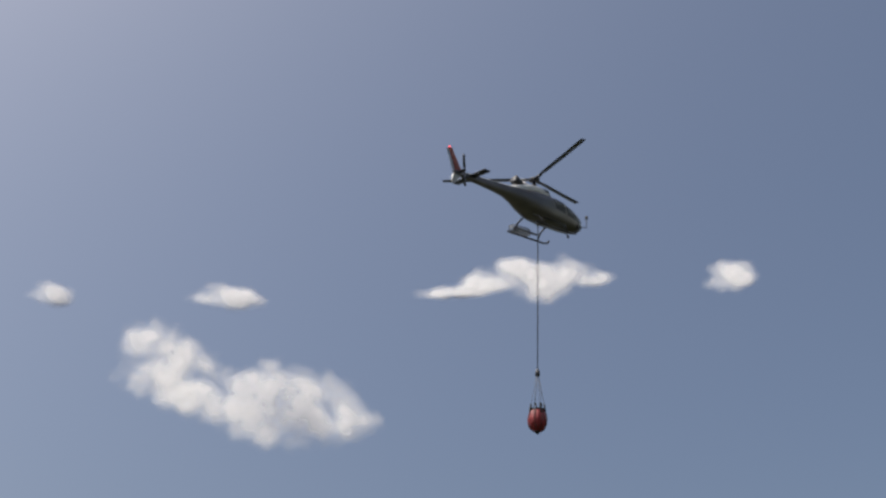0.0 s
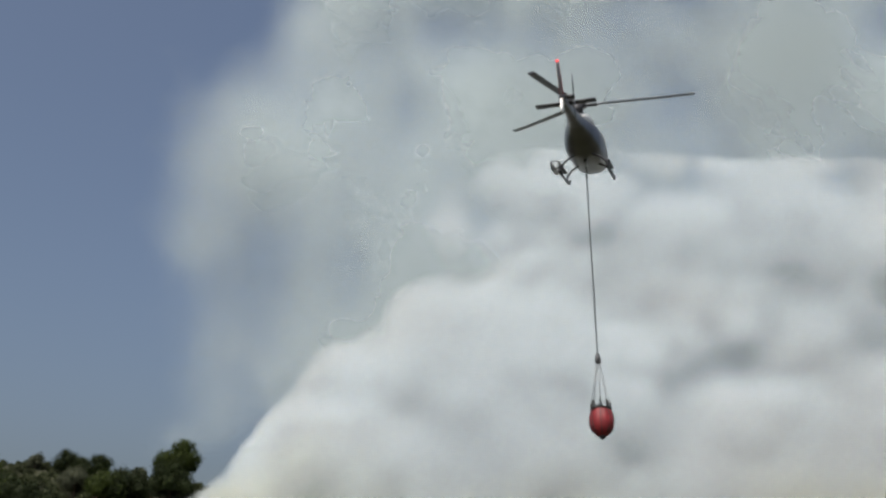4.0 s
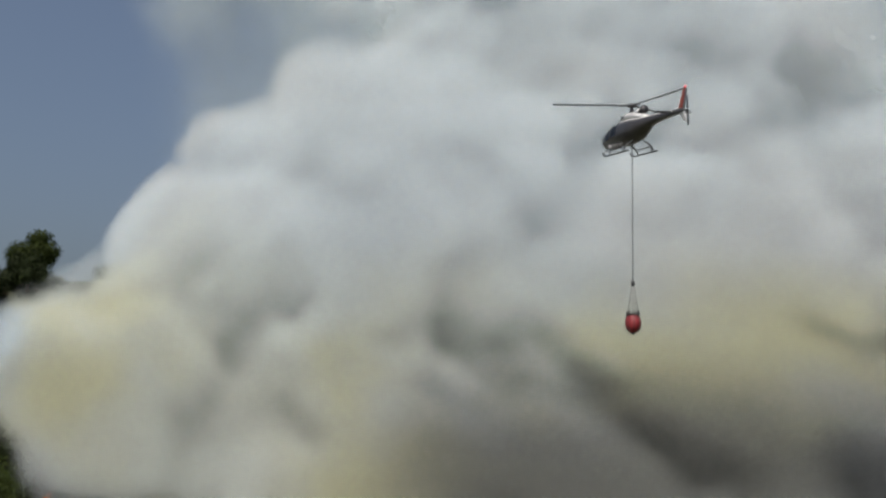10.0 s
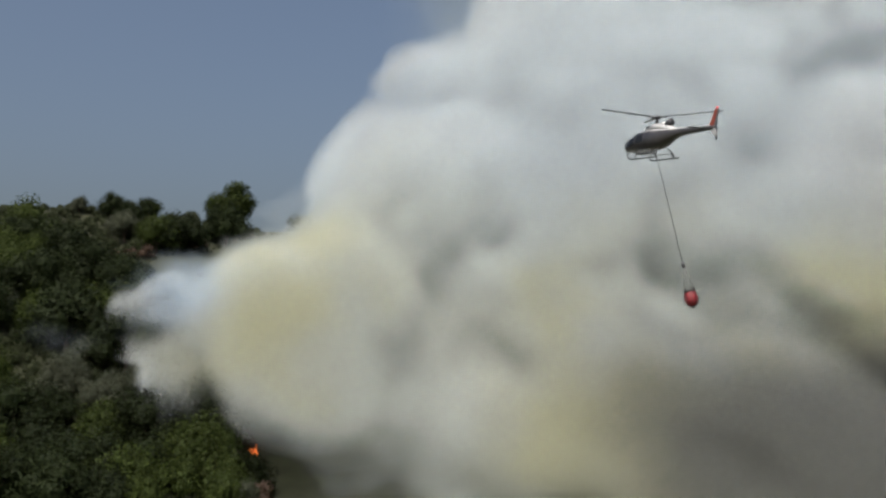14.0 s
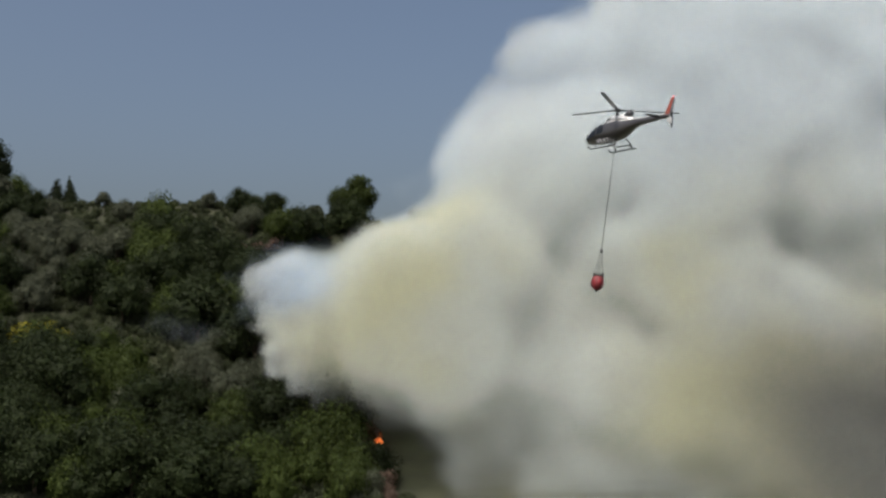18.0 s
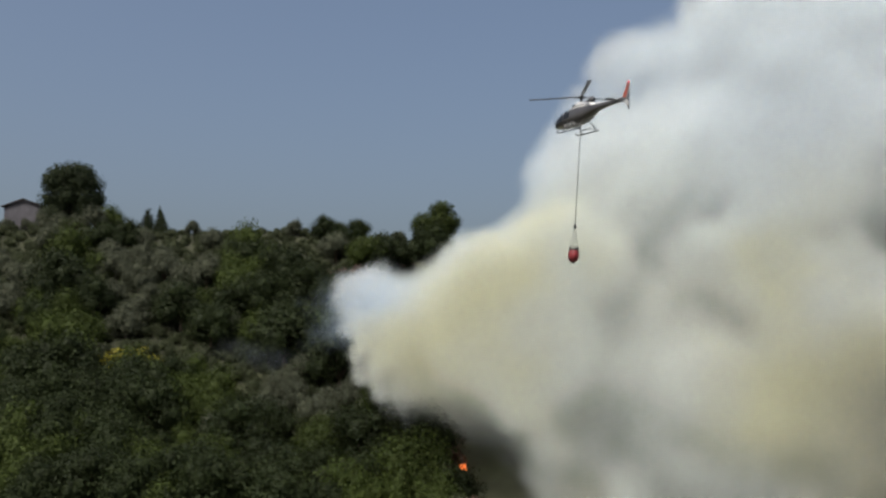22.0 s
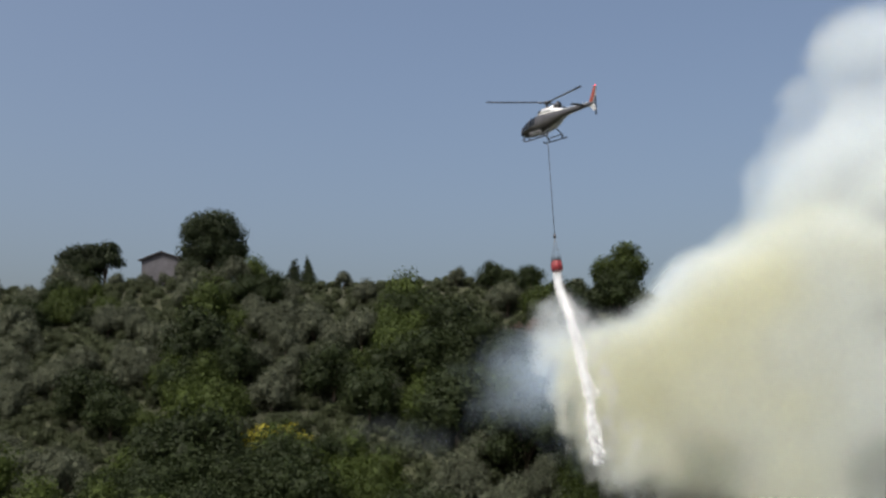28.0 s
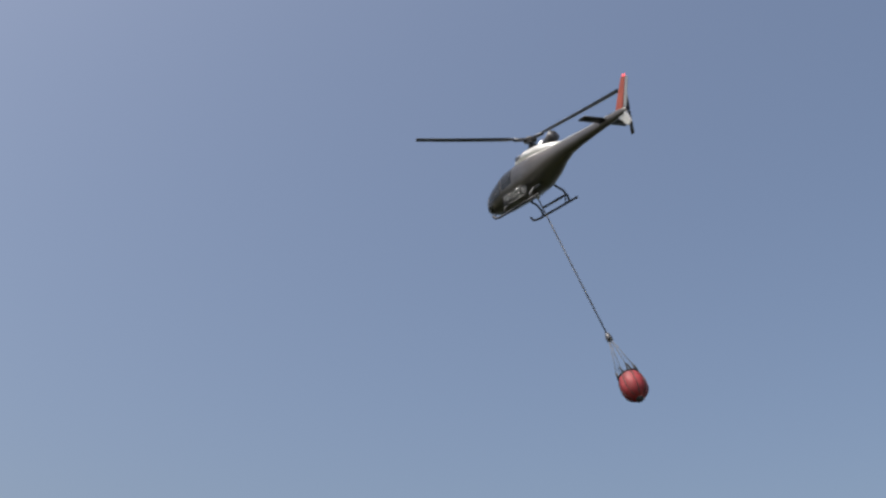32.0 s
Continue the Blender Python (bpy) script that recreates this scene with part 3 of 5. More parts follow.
def plant_slope():
    rng = random.Random(11)
    taken = []
    counts = {"olive": 0, "oak": 0, "green": 0, "shrub": 0, "broom": 0, "dead": 0}
    rest = []

    def free(x, y, r):
        return all((x - a) ** 2 + (y - b) ** 2 > ((r + c) * 0.54) ** 2 for a, b, c in taken)

    def put(key, x, y, s, r):
        taken.append((x, y, r))
        if counts[key] < 130:
            counts[key] += 1
            plant(key, rng, x, y, s)
        else:
            rest.append((key, x, y, s))

    # set pieces seen clearly: yellow broom, skyline oaks, bright bushes
    for key, x, y, s in (("broom", -45.2, 150, 2.1), ("broom", -42.8, 150.5, 2.2), ("broom", -40.4, 150, 2.1), ("broom", -38.2, 149.5, 1.7), ("broom", -59, 150, 0.7), ("broom", -50.5, 136, 0.8),
                         ("broom", -36.5, 149, 0.5), ("oak", -22.0, 199, 0.62), ("oak", -15.8, 200, 0.66), ("oak", -18.8, 196, 0.6), ("green", -33, 170, 1.1), ("green", -37, 166, 1.0),
                         ("oak", -29, 168, 1.2), ("oak", -40, 164, 1.1), ("oak", -34.5, 160, 1.15), ("oak", -24, 166, 1.1), ("green", -27, 158, 1.0), ("oak", -21, 171, 1.0),
                         ("oak", -26, 177, 1.05), ("green", -31.5, 178, 0.9), ("oak", -60, 190, 0.9), ("oak", -57, 193, 0.9), ("oak", -71, 158, 1.3), ("oak", -66, 154, 1.1), ("green", -54, 130, 0.9),
                         ("oak", 0.5, 127, 0.55), ("oak", 2.8, 123, 0.5), ("olive", -83, 202, 0.6), ("olive", -79, 202, 0.62), ("olive", -75, 202, 0.8), ("green", -63.5, 203, 0.75), ("olive", -66, 201, 0.9), ("olive", -88, 202, 0.7), ("olive", -92, 201, 0.62), ("olive", -95.5, 200.5, 0.66), ("olive", -98.5, 201, 0.6), ("olive", -72, 200, 0.8), ("dead", -17, 178, 1.1), ("dead", -14.5, 172, 1.2), ("dead", -4.5, 150, 1.0), ("dead", -19.5, 182, 0.9)):
        put(key, x, y, s, 2.6 * s)
    for _ in range(12000):
        y = 204 - 88 * rng.random() ** 0.8
        x = rng.uniform(-0.66 * y - 6, fire_edge(y) + 1.5)
        f = noise.noise((x * 0.045, y * 0.05, 7.7)) + 0.35 * noise.noise((x * 0.16, y * 0.16, 2.2))
        low = (y < 150)
        f += 0.2 * max(0, min(1, (158 - y) / 20))
        if f > 0.22:
            key = "oak" if rng.random() < 0.7 else "green"
        elif f > 0.05:
            key = "green" if rng.random() < 0.3 else ("oak" if rng.random() < (0.5 if low else 0.25) else "olive")
        elif f > -0.3:
            key = "olive" if rng.random() < 0.85 else "shrub"
        else:
            key = "shrub" if rng.random() < 0.45 else "olive"
        if abs(x - fire_edge(y)) < 3.5 and rng.random() < 0.35:
            key = "dead"
        s = rng.uniform(0.7, 1.2) * (1.25 if key == "oak" and rng.random() < 0.3 else 1.0)
        if y > 194 and x > -58:
            s *= 0.66 if key == "olive" else 0.5
        if y > 182 and x < -98:
            key, s = ("olive" if key != "shrub" else key), s * 0.85
        if y > 178 and -0.72 * y < x < -0.615 * y:
            key, s = "shrub", s * 0.6
        if y > 184 and -104 < x < -60:
            s *= 0.72 if key in ("oak", "green") else 0.9
        r = {"olive": 2.0, "oak": 3.0, "green": 2.6, "shrub": 1.2, "broom": 1.3, "dead": 1.3}[key] * s
        if free(x, y, r):
            put(key, x, y, s, r)
    for k in range(9):
        put("oak", 11 + 3.6 * k + rng.uniform(-1, 1), 203 + rng.uniform(-2, 3), rng.uniform(0.8, 1.25), 2.0)
    # behind the smoke: thin trees on the burning side
    for _ in range(26):
        y = rng.uniform(158, 204)
        x = rng.uniform(fire_edge(y) + 4, 95)
        put("oak" if rng.random() < 0.6 else "dead", x, y, rng.uniform(0.7, 1.2), 2.0)
    # what is past counting is one sheet of undergrowth
    verts, faces, leafs = [], [], []
    r2 = random.Random(5)
    for key, x, y, s in rest:
        if key in ("oak", "green"):
            lobes, n, size = [(0, 0, 1.6 * s, 1.7 * s, 1.5 * s), (1.2 * s, 0.6, 1.3 * s, 1.2 * s, 1.0 * s)], 500, 0.24
        else:
            lobes, n, size = [(0, 0, 0.8 * s, 1.1 * s, 0.9 * s)], 380, 0.16
        v, f = leaf_cloud(r2, lobes, n, size)
        b, z = len(verts), ground_z(x, y)
        verts += [p + Vector((x, y, z)) for p in v]
        faces += [tuple(b + i for i in q) for q in f]
    for _ in range(8000):
        y = r2.uniform(112, 206)
        x = r2.uniform(-0.66 * y - 6, fire_edge(y) + 2)
        z = ground_z(x, y)
        for _ in range(5):
            a, h, w = r2.uniform(0, 6.28), r2.uniform(0.3, 0.8), r2.uniform(0.08, 0.16)
            b = len(verts)
            d = Vector((math.cos(a), math.sin(a), 0))
            p = Vector((x + r2.gauss(0, 0.4), y + r2.gauss(0, 0.4), z - 0.05))
            verts += [p - d * w, p + d * w, p + Vector((r2.gauss(0, 0.2), r2.gauss(0, 0.2), h))]
            faces.append((b, b + 1, b + 2))
    me = bpy.data.meshes.new("undergrowth")
    me.from_pydata(verts, [], faces)
    me.materials.append(SCRUB)
    tagged(new("undergrowth", me), "dense grey-green undergrowth and dry grass on the slope", "undergrowth", kind="stuff")


plant_slope()


# ---- buildings on the ridge ----
def wall_with_holes(bm, w, h, t, holes, y=0.0):
    """A wall in x-z, thickness t, with rectangular openings (x0, x1, z0, z1)."""
    xs = sorted({0, w, *[v for q in holes for v in q[:2]]})
    zs = sorted({0, h, *[v for q in holes for v in q[2:]]})
    for i in range(len(xs) - 1):
        for j in range(len(zs) - 1):
            cx, cz = (xs[i] + xs[i + 1]) / 2, (zs[j] + zs[j + 1]) / 2
            if not any(q[0] < cx < q[1] and q[2] < cz < q[3] for q in holes):
                box(bm, cx, y, cz, xs[i + 1] - xs[i], t, zs[j + 1] - zs[j])
    bmesh.ops.remove_doubles(bm, verts=bm.verts, dist=0.001)
    return bm


def make_house(x, y, w, d, h, wall, label, windows, m_turn, roof, sink=0.3):
    house = tagged(new("house"), label, "house")
    house.matrix_world = Matrix.Translation((x, y, ground_z(x, y) - sink)) @ Matrix.Rotation(radians(m_turn), 4, "Z")
    bm = bmesh.new()
    wall_with_holes(bm, w, h, 0.3, windows)
    part("front_wall", bm, wall, house, smooth=False)
    for name, cx, cy, sx, sy in (("back_wall", w / 2, d, w, 0.3), ("side_wall", 0.15, d / 2, 0.3, d - 0.3), ("side_wall", w - 0.15, d / 2, 0.3, d - 0.3)):
        part(name, box(bmesh.new(), cx, cy, h / 2, sx, sy, h), wall, house, smooth=False)
    for x0, x1, z0, z1 in windows:
        win = part("window", box(bmesh.new(), (x0 + x1) / 2, 0.06, (z0 + z1) / 2, x1 - x0, 0.03, z1 - z0), GLASS_DARK, house, "dark window pane", False)
        bm = bmesh.new()
        for cx in (x0 + 0.04, (x0 + x1) / 2, x1 - 0.04):
            box(bm, cx, 0.02, (z0 + z1) / 2, 0.08, 0.06, z1 - z0)
        part("window_frame", bm, WOOD, win, smooth=False)
        part("sill", box(bmesh.new(), (x0 + x1) / 2, -0.17, z0 - 0.06, x1 - x0 + 0.3, 0.3, 0.1), WHITE, win, smooth=False)
    if roof == "gable":
        rise = 1.5
        for sgn in (-1, 1):
            bm = bmesh.new()
            a = math.atan2(rise, w / 2 + 0.5)
            ln = math.hypot(w / 2 + 0.6, rise)
            m = Matrix.Translation((w / 2, d / 2, h + rise)) @ Matrix.Rotation(sgn * a, 4, "Y") @ Matrix.Translation((sgn * ln / 2, 0, 0))
            box(bm, 0, 0, 0, ln, d + 1.2, 0.16, m)
            part("roof_slope", bm, ROOFTILE, house, smooth=False)
        for yy in (0.0, d):
            bm = bmesh.new()
            v = [bm.verts.new(p) for p in ((0, yy - 0.15, h), (w, yy - 0.15, h), (w / 2, yy - 0.15, h + rise), (0, yy + 0.15, h), (w, yy + 0.15, h), (w / 2, yy + 0.15, h + rise))]
            for f in ((0, 1, 2), (5, 4, 3), (0, 3, 4, 1), (1, 4, 5, 2), (2, 5, 3, 0)):
                bm.faces.new([v[i] for i in f])
            part("gable", bm, wall, house, smooth=False)
    else:
        part("roof", box(bmesh.new(), w / 2, d / 2, h + 0.09, w + 0.8, d + 0.8, 0.18, bevel=0.04), PLASTER, house, smooth=False)
        part("parapet", box(bmesh.new(), w / 2, -0.3, h + 0.36, w + 0.6, 0.12, 0.2), ROOFTILE, house, smooth=False)
    return house


make_house(-86.0, 208, 7.4, 6.0, 5.1, WOOD, "small grey house with brown gable roof behind a tall oak", [(1.2, 2.2, 1.0, 2.2), (4.4, 5.4, 1.0, 2.2)], 0, "gable")
make_house(-145.5, 205, 15.6, 8.0, 5.6, PINK, "two-storey pink plastered house with a flat overhanging roof", [(5.0, 6.6, 3.1, 4.6), (8.2, 9.8, 3.1, 4.6), (12.2, 13.2, 3.1, 4.6), (5.4, 6.4, 0.6, 1.9)], -2, "flat", ground_z(-145.5, 205) - 26.5)


def make_marker():
    post = tagged(new("marker_post"), "small white painted post on the burnt bank", "post")
    x, y = -21.5, 175.0
    post.matrix_world = Matrix.Translation((x, y, ground_z(x, y) - 0.2))
    part("pole", tube(bmesh.new(), [(0, 0, 0), (0, 0, 2.4)], 0.07, 8), WHITE, post)
    part("cap", box(bmesh.new(), 0, 0, 2.5, 0.34, 0.2, 0.45, bevel=0.03), WHITE, post)


make_marker()


# ---- the helicopter ----
STATIONS = [(3.92, -2.16, 0.05, 0.05), (3.74, -2.16, 0.26, 0.36), (3.3, -2.12, 0.46, 0.64), (2.6, -2.0, 0.63, 0.80), (1.7, -1.84, 0.79, 0.88), (0.6, -1.79, 0.83, 0.89),
            (-0.5, -1.75, 0.78, 0.82), (-1.3, -1.65, 0.62, 0.66), (-2.0, -1.52, 0.46, 0.46), (-2.7, -1.44, 0.34, 0.33), (-3.5, -1.42, 0.28, 0.26), (-5.0, -1.42, 0.21, 0.18), (-6.55, -1.43, 0.15, 0.12), (-6.75, -1.43, 0.06, 0.05)]


def hull(x, a, grow=0.0):
    """A point of the fuselage's skin at length x and angle a (0 = left side, 90 = top)."""
    xs = [s[0] for s in STATIONS][::-1]
    zc, hh, hw = [float(np.interp(x, xs, [s[k] for s in STATIONS][::-1])) for k in (1, 2, 3)]
    c, s = math.cos(a), math.sin(a)
    e = 0.78
    return Vector((x, (hw + grow) * math.copysign(abs(c) ** e, c), zc + (hh + grow) * math.copysign(abs(s) ** e, s)))


def hull_patch(bm, corners, grow, n=8):
    """A panel that follows the skin: corners are (x, degrees) of a four-sided field."""
    g = []
    for i in range(n + 1):
        row = []
        for j in range(n + 1):
            u, v = i / n, j / n
            q = [(1 - u) * (1 - v), u * (1 - v), u * v, (1 - u) * v]
            x = sum(w * c[0] for w, c in zip(q, corners))
            a = sum(w * c[1] for w, c in zip(q, corners))
            row.append(bm.verts.new(hull(x, radians(a), grow)))
        g.append(row)
    for i in range(n):
        for j in range(n):
            bm.faces.new((g[i][j], g[i + 1][j], g[i + 1][j + 1], g[i][j + 1]))
    return bm


def make_helicopter():
    heli = tagged(new("helicopter"), "silver single-engine helicopter with orange tail fin and dark rotor blades", "helicopter")
    bm = bmesh.new()
    xs = []
    for (a, *_), (b, *_) in zip(STATIONS, STATIONS[1:]):
        xs += [a + (b - a) * k / 3 for k in range(3)]
    xs.append(STATIONS[-1][0])
    rings = [[bm.verts.new(hull(x, 2 * math.pi * k / 28)) for k in range(28)] for x in xs]
    for a, b in zip(rings, rings[1:]):
        for k in range(28):
            bm.faces.new((a[k], b[k], b[(k + 1) % 28], a[(k + 1) % 28]))
    bm.faces.new(rings[0])
    bm.faces.new(rings[-1][::-1])
    bmesh.ops.recalc_face_normals(bm, faces=bm.faces)
    body = part("fuselage", bm, SILVER, heli)
    for s in (0, 1):
        f = lambda a: a if s == 0 else 180 - a
        part("windscreen", hull_patch(bmesh.new(), [(3.6, f(20)), (2.15, f(52)), (2.1, f(88)), (3.55, f(88))], 0.015), GLASS_DARK, body, "tinted windscreen half")
        part("front_window", hull_patch(bmesh.new(), [(3.2, f(-8)), (1.8, f(-10)), (1.8, f(50)), (2.4, f(46))], 0.02), GLASS_DARK, body, "tinted cockpit door window")
        part("rear_window", hull_patch(bmesh.new(), [(1.62, f(-8)), (0.75, f(-4)), (0.75, f(40)), (1.62, f(48))], 0.02), GLASS_DARK, body, "tinted cabin door window")
        part("chin_window", hull_patch(bmesh.new(), [(3.66, f(-42)), (2.9, f(-46)), (2.9, f(-16)), (3.6, f(-8))], 0.015), GLASS_DARK, body, "small chin window")
        part("door_panel", hull_patch(bmesh.new(), [(1.62, f(-52)), (-0.2, f(-52)), (-0.2, f(0)), (1.62, f(0))], 0.012), SILVER, body)
    # engine deck, intake, exhaust, mast
    bm = bmesh.new()
    st = [(1.25, -1.02, 0.1, 0.25), (0.85, -0.9, 0.24, 0.44), (0.1, -0.82, 0.33, 0.52), (-0.8, -0.88, 0.3, 0.5), (-1.6, -1.06, 0.27, 0.42), (-2.3, -1.2, 0.18, 0.28)]
    rings = [[bm.verts.new((x, w * math.cos(2 * math.pi * k / 18), z + h * math.sin(2 * math.pi * k / 18))) for k in range(18)] for x, z, h, w in st]
    for a, b in zip(rings, rings[1:]):
        for k in range(18):
            bm.faces.new((a[k], b[k], b[(k + 1) % 18], a[(k + 1) % 18]))
    bm.faces.new(rings[0])
    bm.faces.new(rings[-1][::-1])
    bmesh.ops.recalc_face_normals(bm, faces=bm.faces)
    part("roof_panel", hull_patch(bmesh.new(), [(0.9, 50), (0.9, 130), (-2.6, 142), (-2.6, 38)], 0.014, 12), PALE, body, "pale upper fuselage panel")
    part("boom_panel", hull_patch(bmesh.new(), [(-2.6, 38), (-2.6, 142), (-6.4, 130), (-6.4, 50)], 0.012, 12), PALE, body)
    part("engine_cowling", bm, PALE, heli, "pale glossy engine cowling")
    part("exhaust", tube(bmesh.new(), [(-0.9, 0, -0.78), (-1.4, 0, -0.68), (-1.8, 0, -0.5)], [0.22, 0.26, 0.29], 16), DARK, heli, "black exhaust pipe")
    part("exhaust_collar", tube(bmesh.new(), [(-0.6, 0, -0.76), (-1.1, 0, -0.72)], [0.26, 0.29], 16), STEEL, heli, "bright metal exhaust collar")
    for s in (-1, 1):
        bm = bmesh.new()
        box(bm, 0.5, s * 0.44, -0.78, 0.5, 0.1, 0.2, bevel=0.03)
        part("air_intake", bm, DARK, heli)
    part("mast", tube(bmesh.new(), [(0, 0, -0.62), (0, 0, -0.34), (0, 0, -0.1)], [0.24, 0.12, 0.1], 12), DARK, heli)
    # main rotor
    rotor = new("main_rotor")
    rotor.parent = heli
    bm = bmesh.new()
    lathe(bm, [(0.05, -0.18), (0.3, -0.12), (0.34, 0.0), (0.22, 0.08), (0.1, 0.14)], 18)
    for k in range(3):
        a = radians(120 * k)
        box(bm, 0, 0, 0, 0.7, 0.2, 0.12, Matrix.Rotation(a, 4, "Z") @ Matrix.Translation((0.45, 0, 0)), bevel=0.02)
    part("rotor_hub", bm, DARK, rotor)
    for k in range(3):
        bm = bmesh.new()
        rows = []
        for i in range(15):
            r = 0.75 + (5.35 - 0.75) * i / 14
            z = 0.035 * r - 0.0 + 0.004 * max(0, r - 2.5) ** 2
            ch = 0.17 if r < 0.95 else 0.36
            tw = radians(8 - 1.4 * r)
            ring = []
            for cx, cz in ((-0.5, 0.0), (-0.25, 0.05), (0.2, 0.06), (0.5, 0.0), (0.2, -0.03), (-0.25, -0.03)):
                yy, zz = ch * cx * math.cos(tw) - cz * math.sin(tw), ch * cx * math.sin(tw) + cz * math.cos(tw)
                ring.append(bm.verts.new((r, yy, z + zz)))
            rows.append(ring)
        for a, b in zip(rows, rows[1:]):
            for j in range(6):
                bm.faces.new((a[j], a[(j + 1) % 6], b[(j + 1) % 6], b[j]))
        bm.faces.new(rows[0][::-1])
        bm.faces.new(rows[-1])
        bmesh.ops.transform(bm, matrix=Matrix.Rotation(radians(120 * k), 4, "Z"), verts=bm.verts)
        part("rotor_blade", bm, BLADE, rotor, "long dark blue-grey rotor blade", False)
    # tail: fins, stabiliser, tail rotor
    def fin(name, pts, thick, mat, label):
        bm = bmesh.new()
        v1 = [bm.verts.new((x, -thick / 2 * w, z)) for x, z, w in pts]
        v2 = [bm.verts.new((x, thick / 2 * w, z)) for x, z, w in pts]
        bm.faces.new(v1)
        bm.faces.new(v2[::-1])
        for i in range(len(pts)):
            j = (i + 1) % len(pts)
            bm.faces.new((v1[j], v1[i], v2[i], v2[j]))
        return part(name, bm, mat, heli, label, False)
    fin("upper_fin", [(-6.12, -1.32, 1), (-6.6, -1.32, 1), (-7.06, -0.1, 0.6), (-6.8, -0.05, 0.6)], 0.14, ORANGE, "orange-red upper tail fin")
    fin("fin_trailing_edge", [(-6.61, -1.32, 0.6), (-6.78, -1.33, 0.3), (-7.18, -0.16, 0.2), (-7.07, -0.1, 0.5)], 0.12, STEEL, "grey trailing edge of the tail fin")
    fin("ventral_fin", [(-6.15, -1.5, 1), (-6.72, -1.5, 1), (-6.92, -2.02, 0.5), (-6.7, -2.12, 0.5)], 0.12, PALE, "pale lower tail fin")
    bm = bmesh.new()
    for s in (-1, 1):
        box(bm, 0, 0, 0, 0.48, 1.14, 0.07, Matrix.Translation((-5.35, s * 0.68, -1.36)), bevel=0.02)
    part("stabiliser", bm, DARK, heli, "dark horizontal stabiliser")
    tr = new("tail_rotor")
    tr.parent = heli
    tr.location = (-6.35, -0.42, -1.38)
    bm = bmesh.new()
    tube(bm, [(0, 0.28, 0), (0, -0.08, 0)], [0.08, 0.1], 10)
    part("tail_rotor_hub", bm, DARK, tr)
    for s in (-1, 1):
        bm = bmesh.new()
        box(bm, 0, -0.05, s * 0.53, 0.2, 0.03, 0.8, bevel=0.008)
        part("tail_rotor_blade", bm, BLADE, tr)
    beacon = bmesh.new()
    bmesh.ops.create_icosphere(beacon, subdivisions=2, radius=0.07, matrix=Matrix.Translation((-6.95, 0, -0.02)))
    part("tail_beacon", beacon, BEACON, heli, "red flashing tail beacon")
    # landing gear
    for s in (-1, 1):
        bm = bmesh.new()
        tube(bm, [(2.35, s * 1.08, -2.98), (2.15, s * 1.08, -3.18), (1.8, s * 1.08, -3.25), (0.2, s * 1.08, -3.25), (-1.35, s * 1.08, -3.25)], 0.055, 10)
        skid = part("skid", bm, DARK, heli, "dark tubular landing skid")
        for xx in (1.35, -0.75):
            part("skid_leg", tube(bmesh.new(), [(xx, s * 0.4, -2.5), (xx, s * 0.82, -2.72), (xx, s * 1.05, -3.0), (xx, s * 1.08, -3.23)], 0.05, 8), DARK, skid)
        part("step", box(bmesh.new(), 0.3, s * 1.08, -2.86, 1.9, 0.18, 0.05, bevel=0.012), DARK, skid)
        part("step_strut", tube(bmesh.new(), [(-0.5, s * 1.08, -3.22), (-0.5, s * 1.08, -2.86)], 0.03, 6), DARK, skid)
    part("cargo_hook", box(bmesh.new(), 0.1, 0, -2.74, 0.16, 0.12, 0.3, bevel=0.02), STEEL, heli)
    bm = bmesh.new()
    tube(bm, [(3.55, -0.3, -2.2), (4.1, -0.45, -2.15), (4.15, -0.45, -1.6)], 0.025, 6)
    box(bm, 4.15, -0.45, -1.5, 0.08, 0.2, 0.24, bevel=0.03)
    part("load_mirror", bm, DARK, heli, "load mirror on a bracket by the nose")
    bm = bmesh.new()
    tube(bm, [(3.0, 0.3, -2.5), (3.25, 0.35, -2.68)], 0.03, 6)
    box(bm, 3.28, 0.35, -2.72, 0.14, 0.16, 0.13, bevel=0.04)
    part("landing_light", bm, DARK, heli)
    # wire basket carried outboard of one skid
    basket = new("cargo_basket")
    basket.parent = heli
    tagged(basket, "grey wire cargo basket")
    bm = bmesh.new()
    x0, x1, y0, y1, z0, z1 = -0.7, 0.7, 1.14, 1.5, -2.98, -2.64
    for z in (z0, z1):
        tube(bm, [(x0, y0, z), (x1, y0, z), (x1, y1, z), (x0, y1, z), (x0, y0, z)], 0.026, 6)
    for cx, cy in ((x0, y0), (x1, y0), (x1, y1), (x0, y1)):
        tube(bm, [(cx, cy, z0), (cx, cy, z1)], 0.026, 6)
    part("basket_frame", bm, DARK, basket)
    bm = bmesh.new()
    for i in range(1, 13):
        cx = x0 + (x1 - x0) * i / 13
        tube(bm, [(cx, y0, z1), (cx, y0, z0), (cx, y1, z0), (cx, y1, z1)], 0.011, 4)
    for i in range(1, 4):
        z = z0 + (z1 - z0) * i / 4
        tube(bm, [(x0, y0, z), (x1, y0, z), (x1, y1, z), (x0, y1, z), (x0, y0, z)], 0.011, 4)
        cy = y0 + (y1 - y0) * i / 4
        tube(bm, [(x0, cy, z1), (x0, cy, z0), (x1, cy, z0), (x1, cy, z1)], 0.011, 4)
    part("basket_mesh", bm, STEEL, basket)
    return heli, rotor, tr


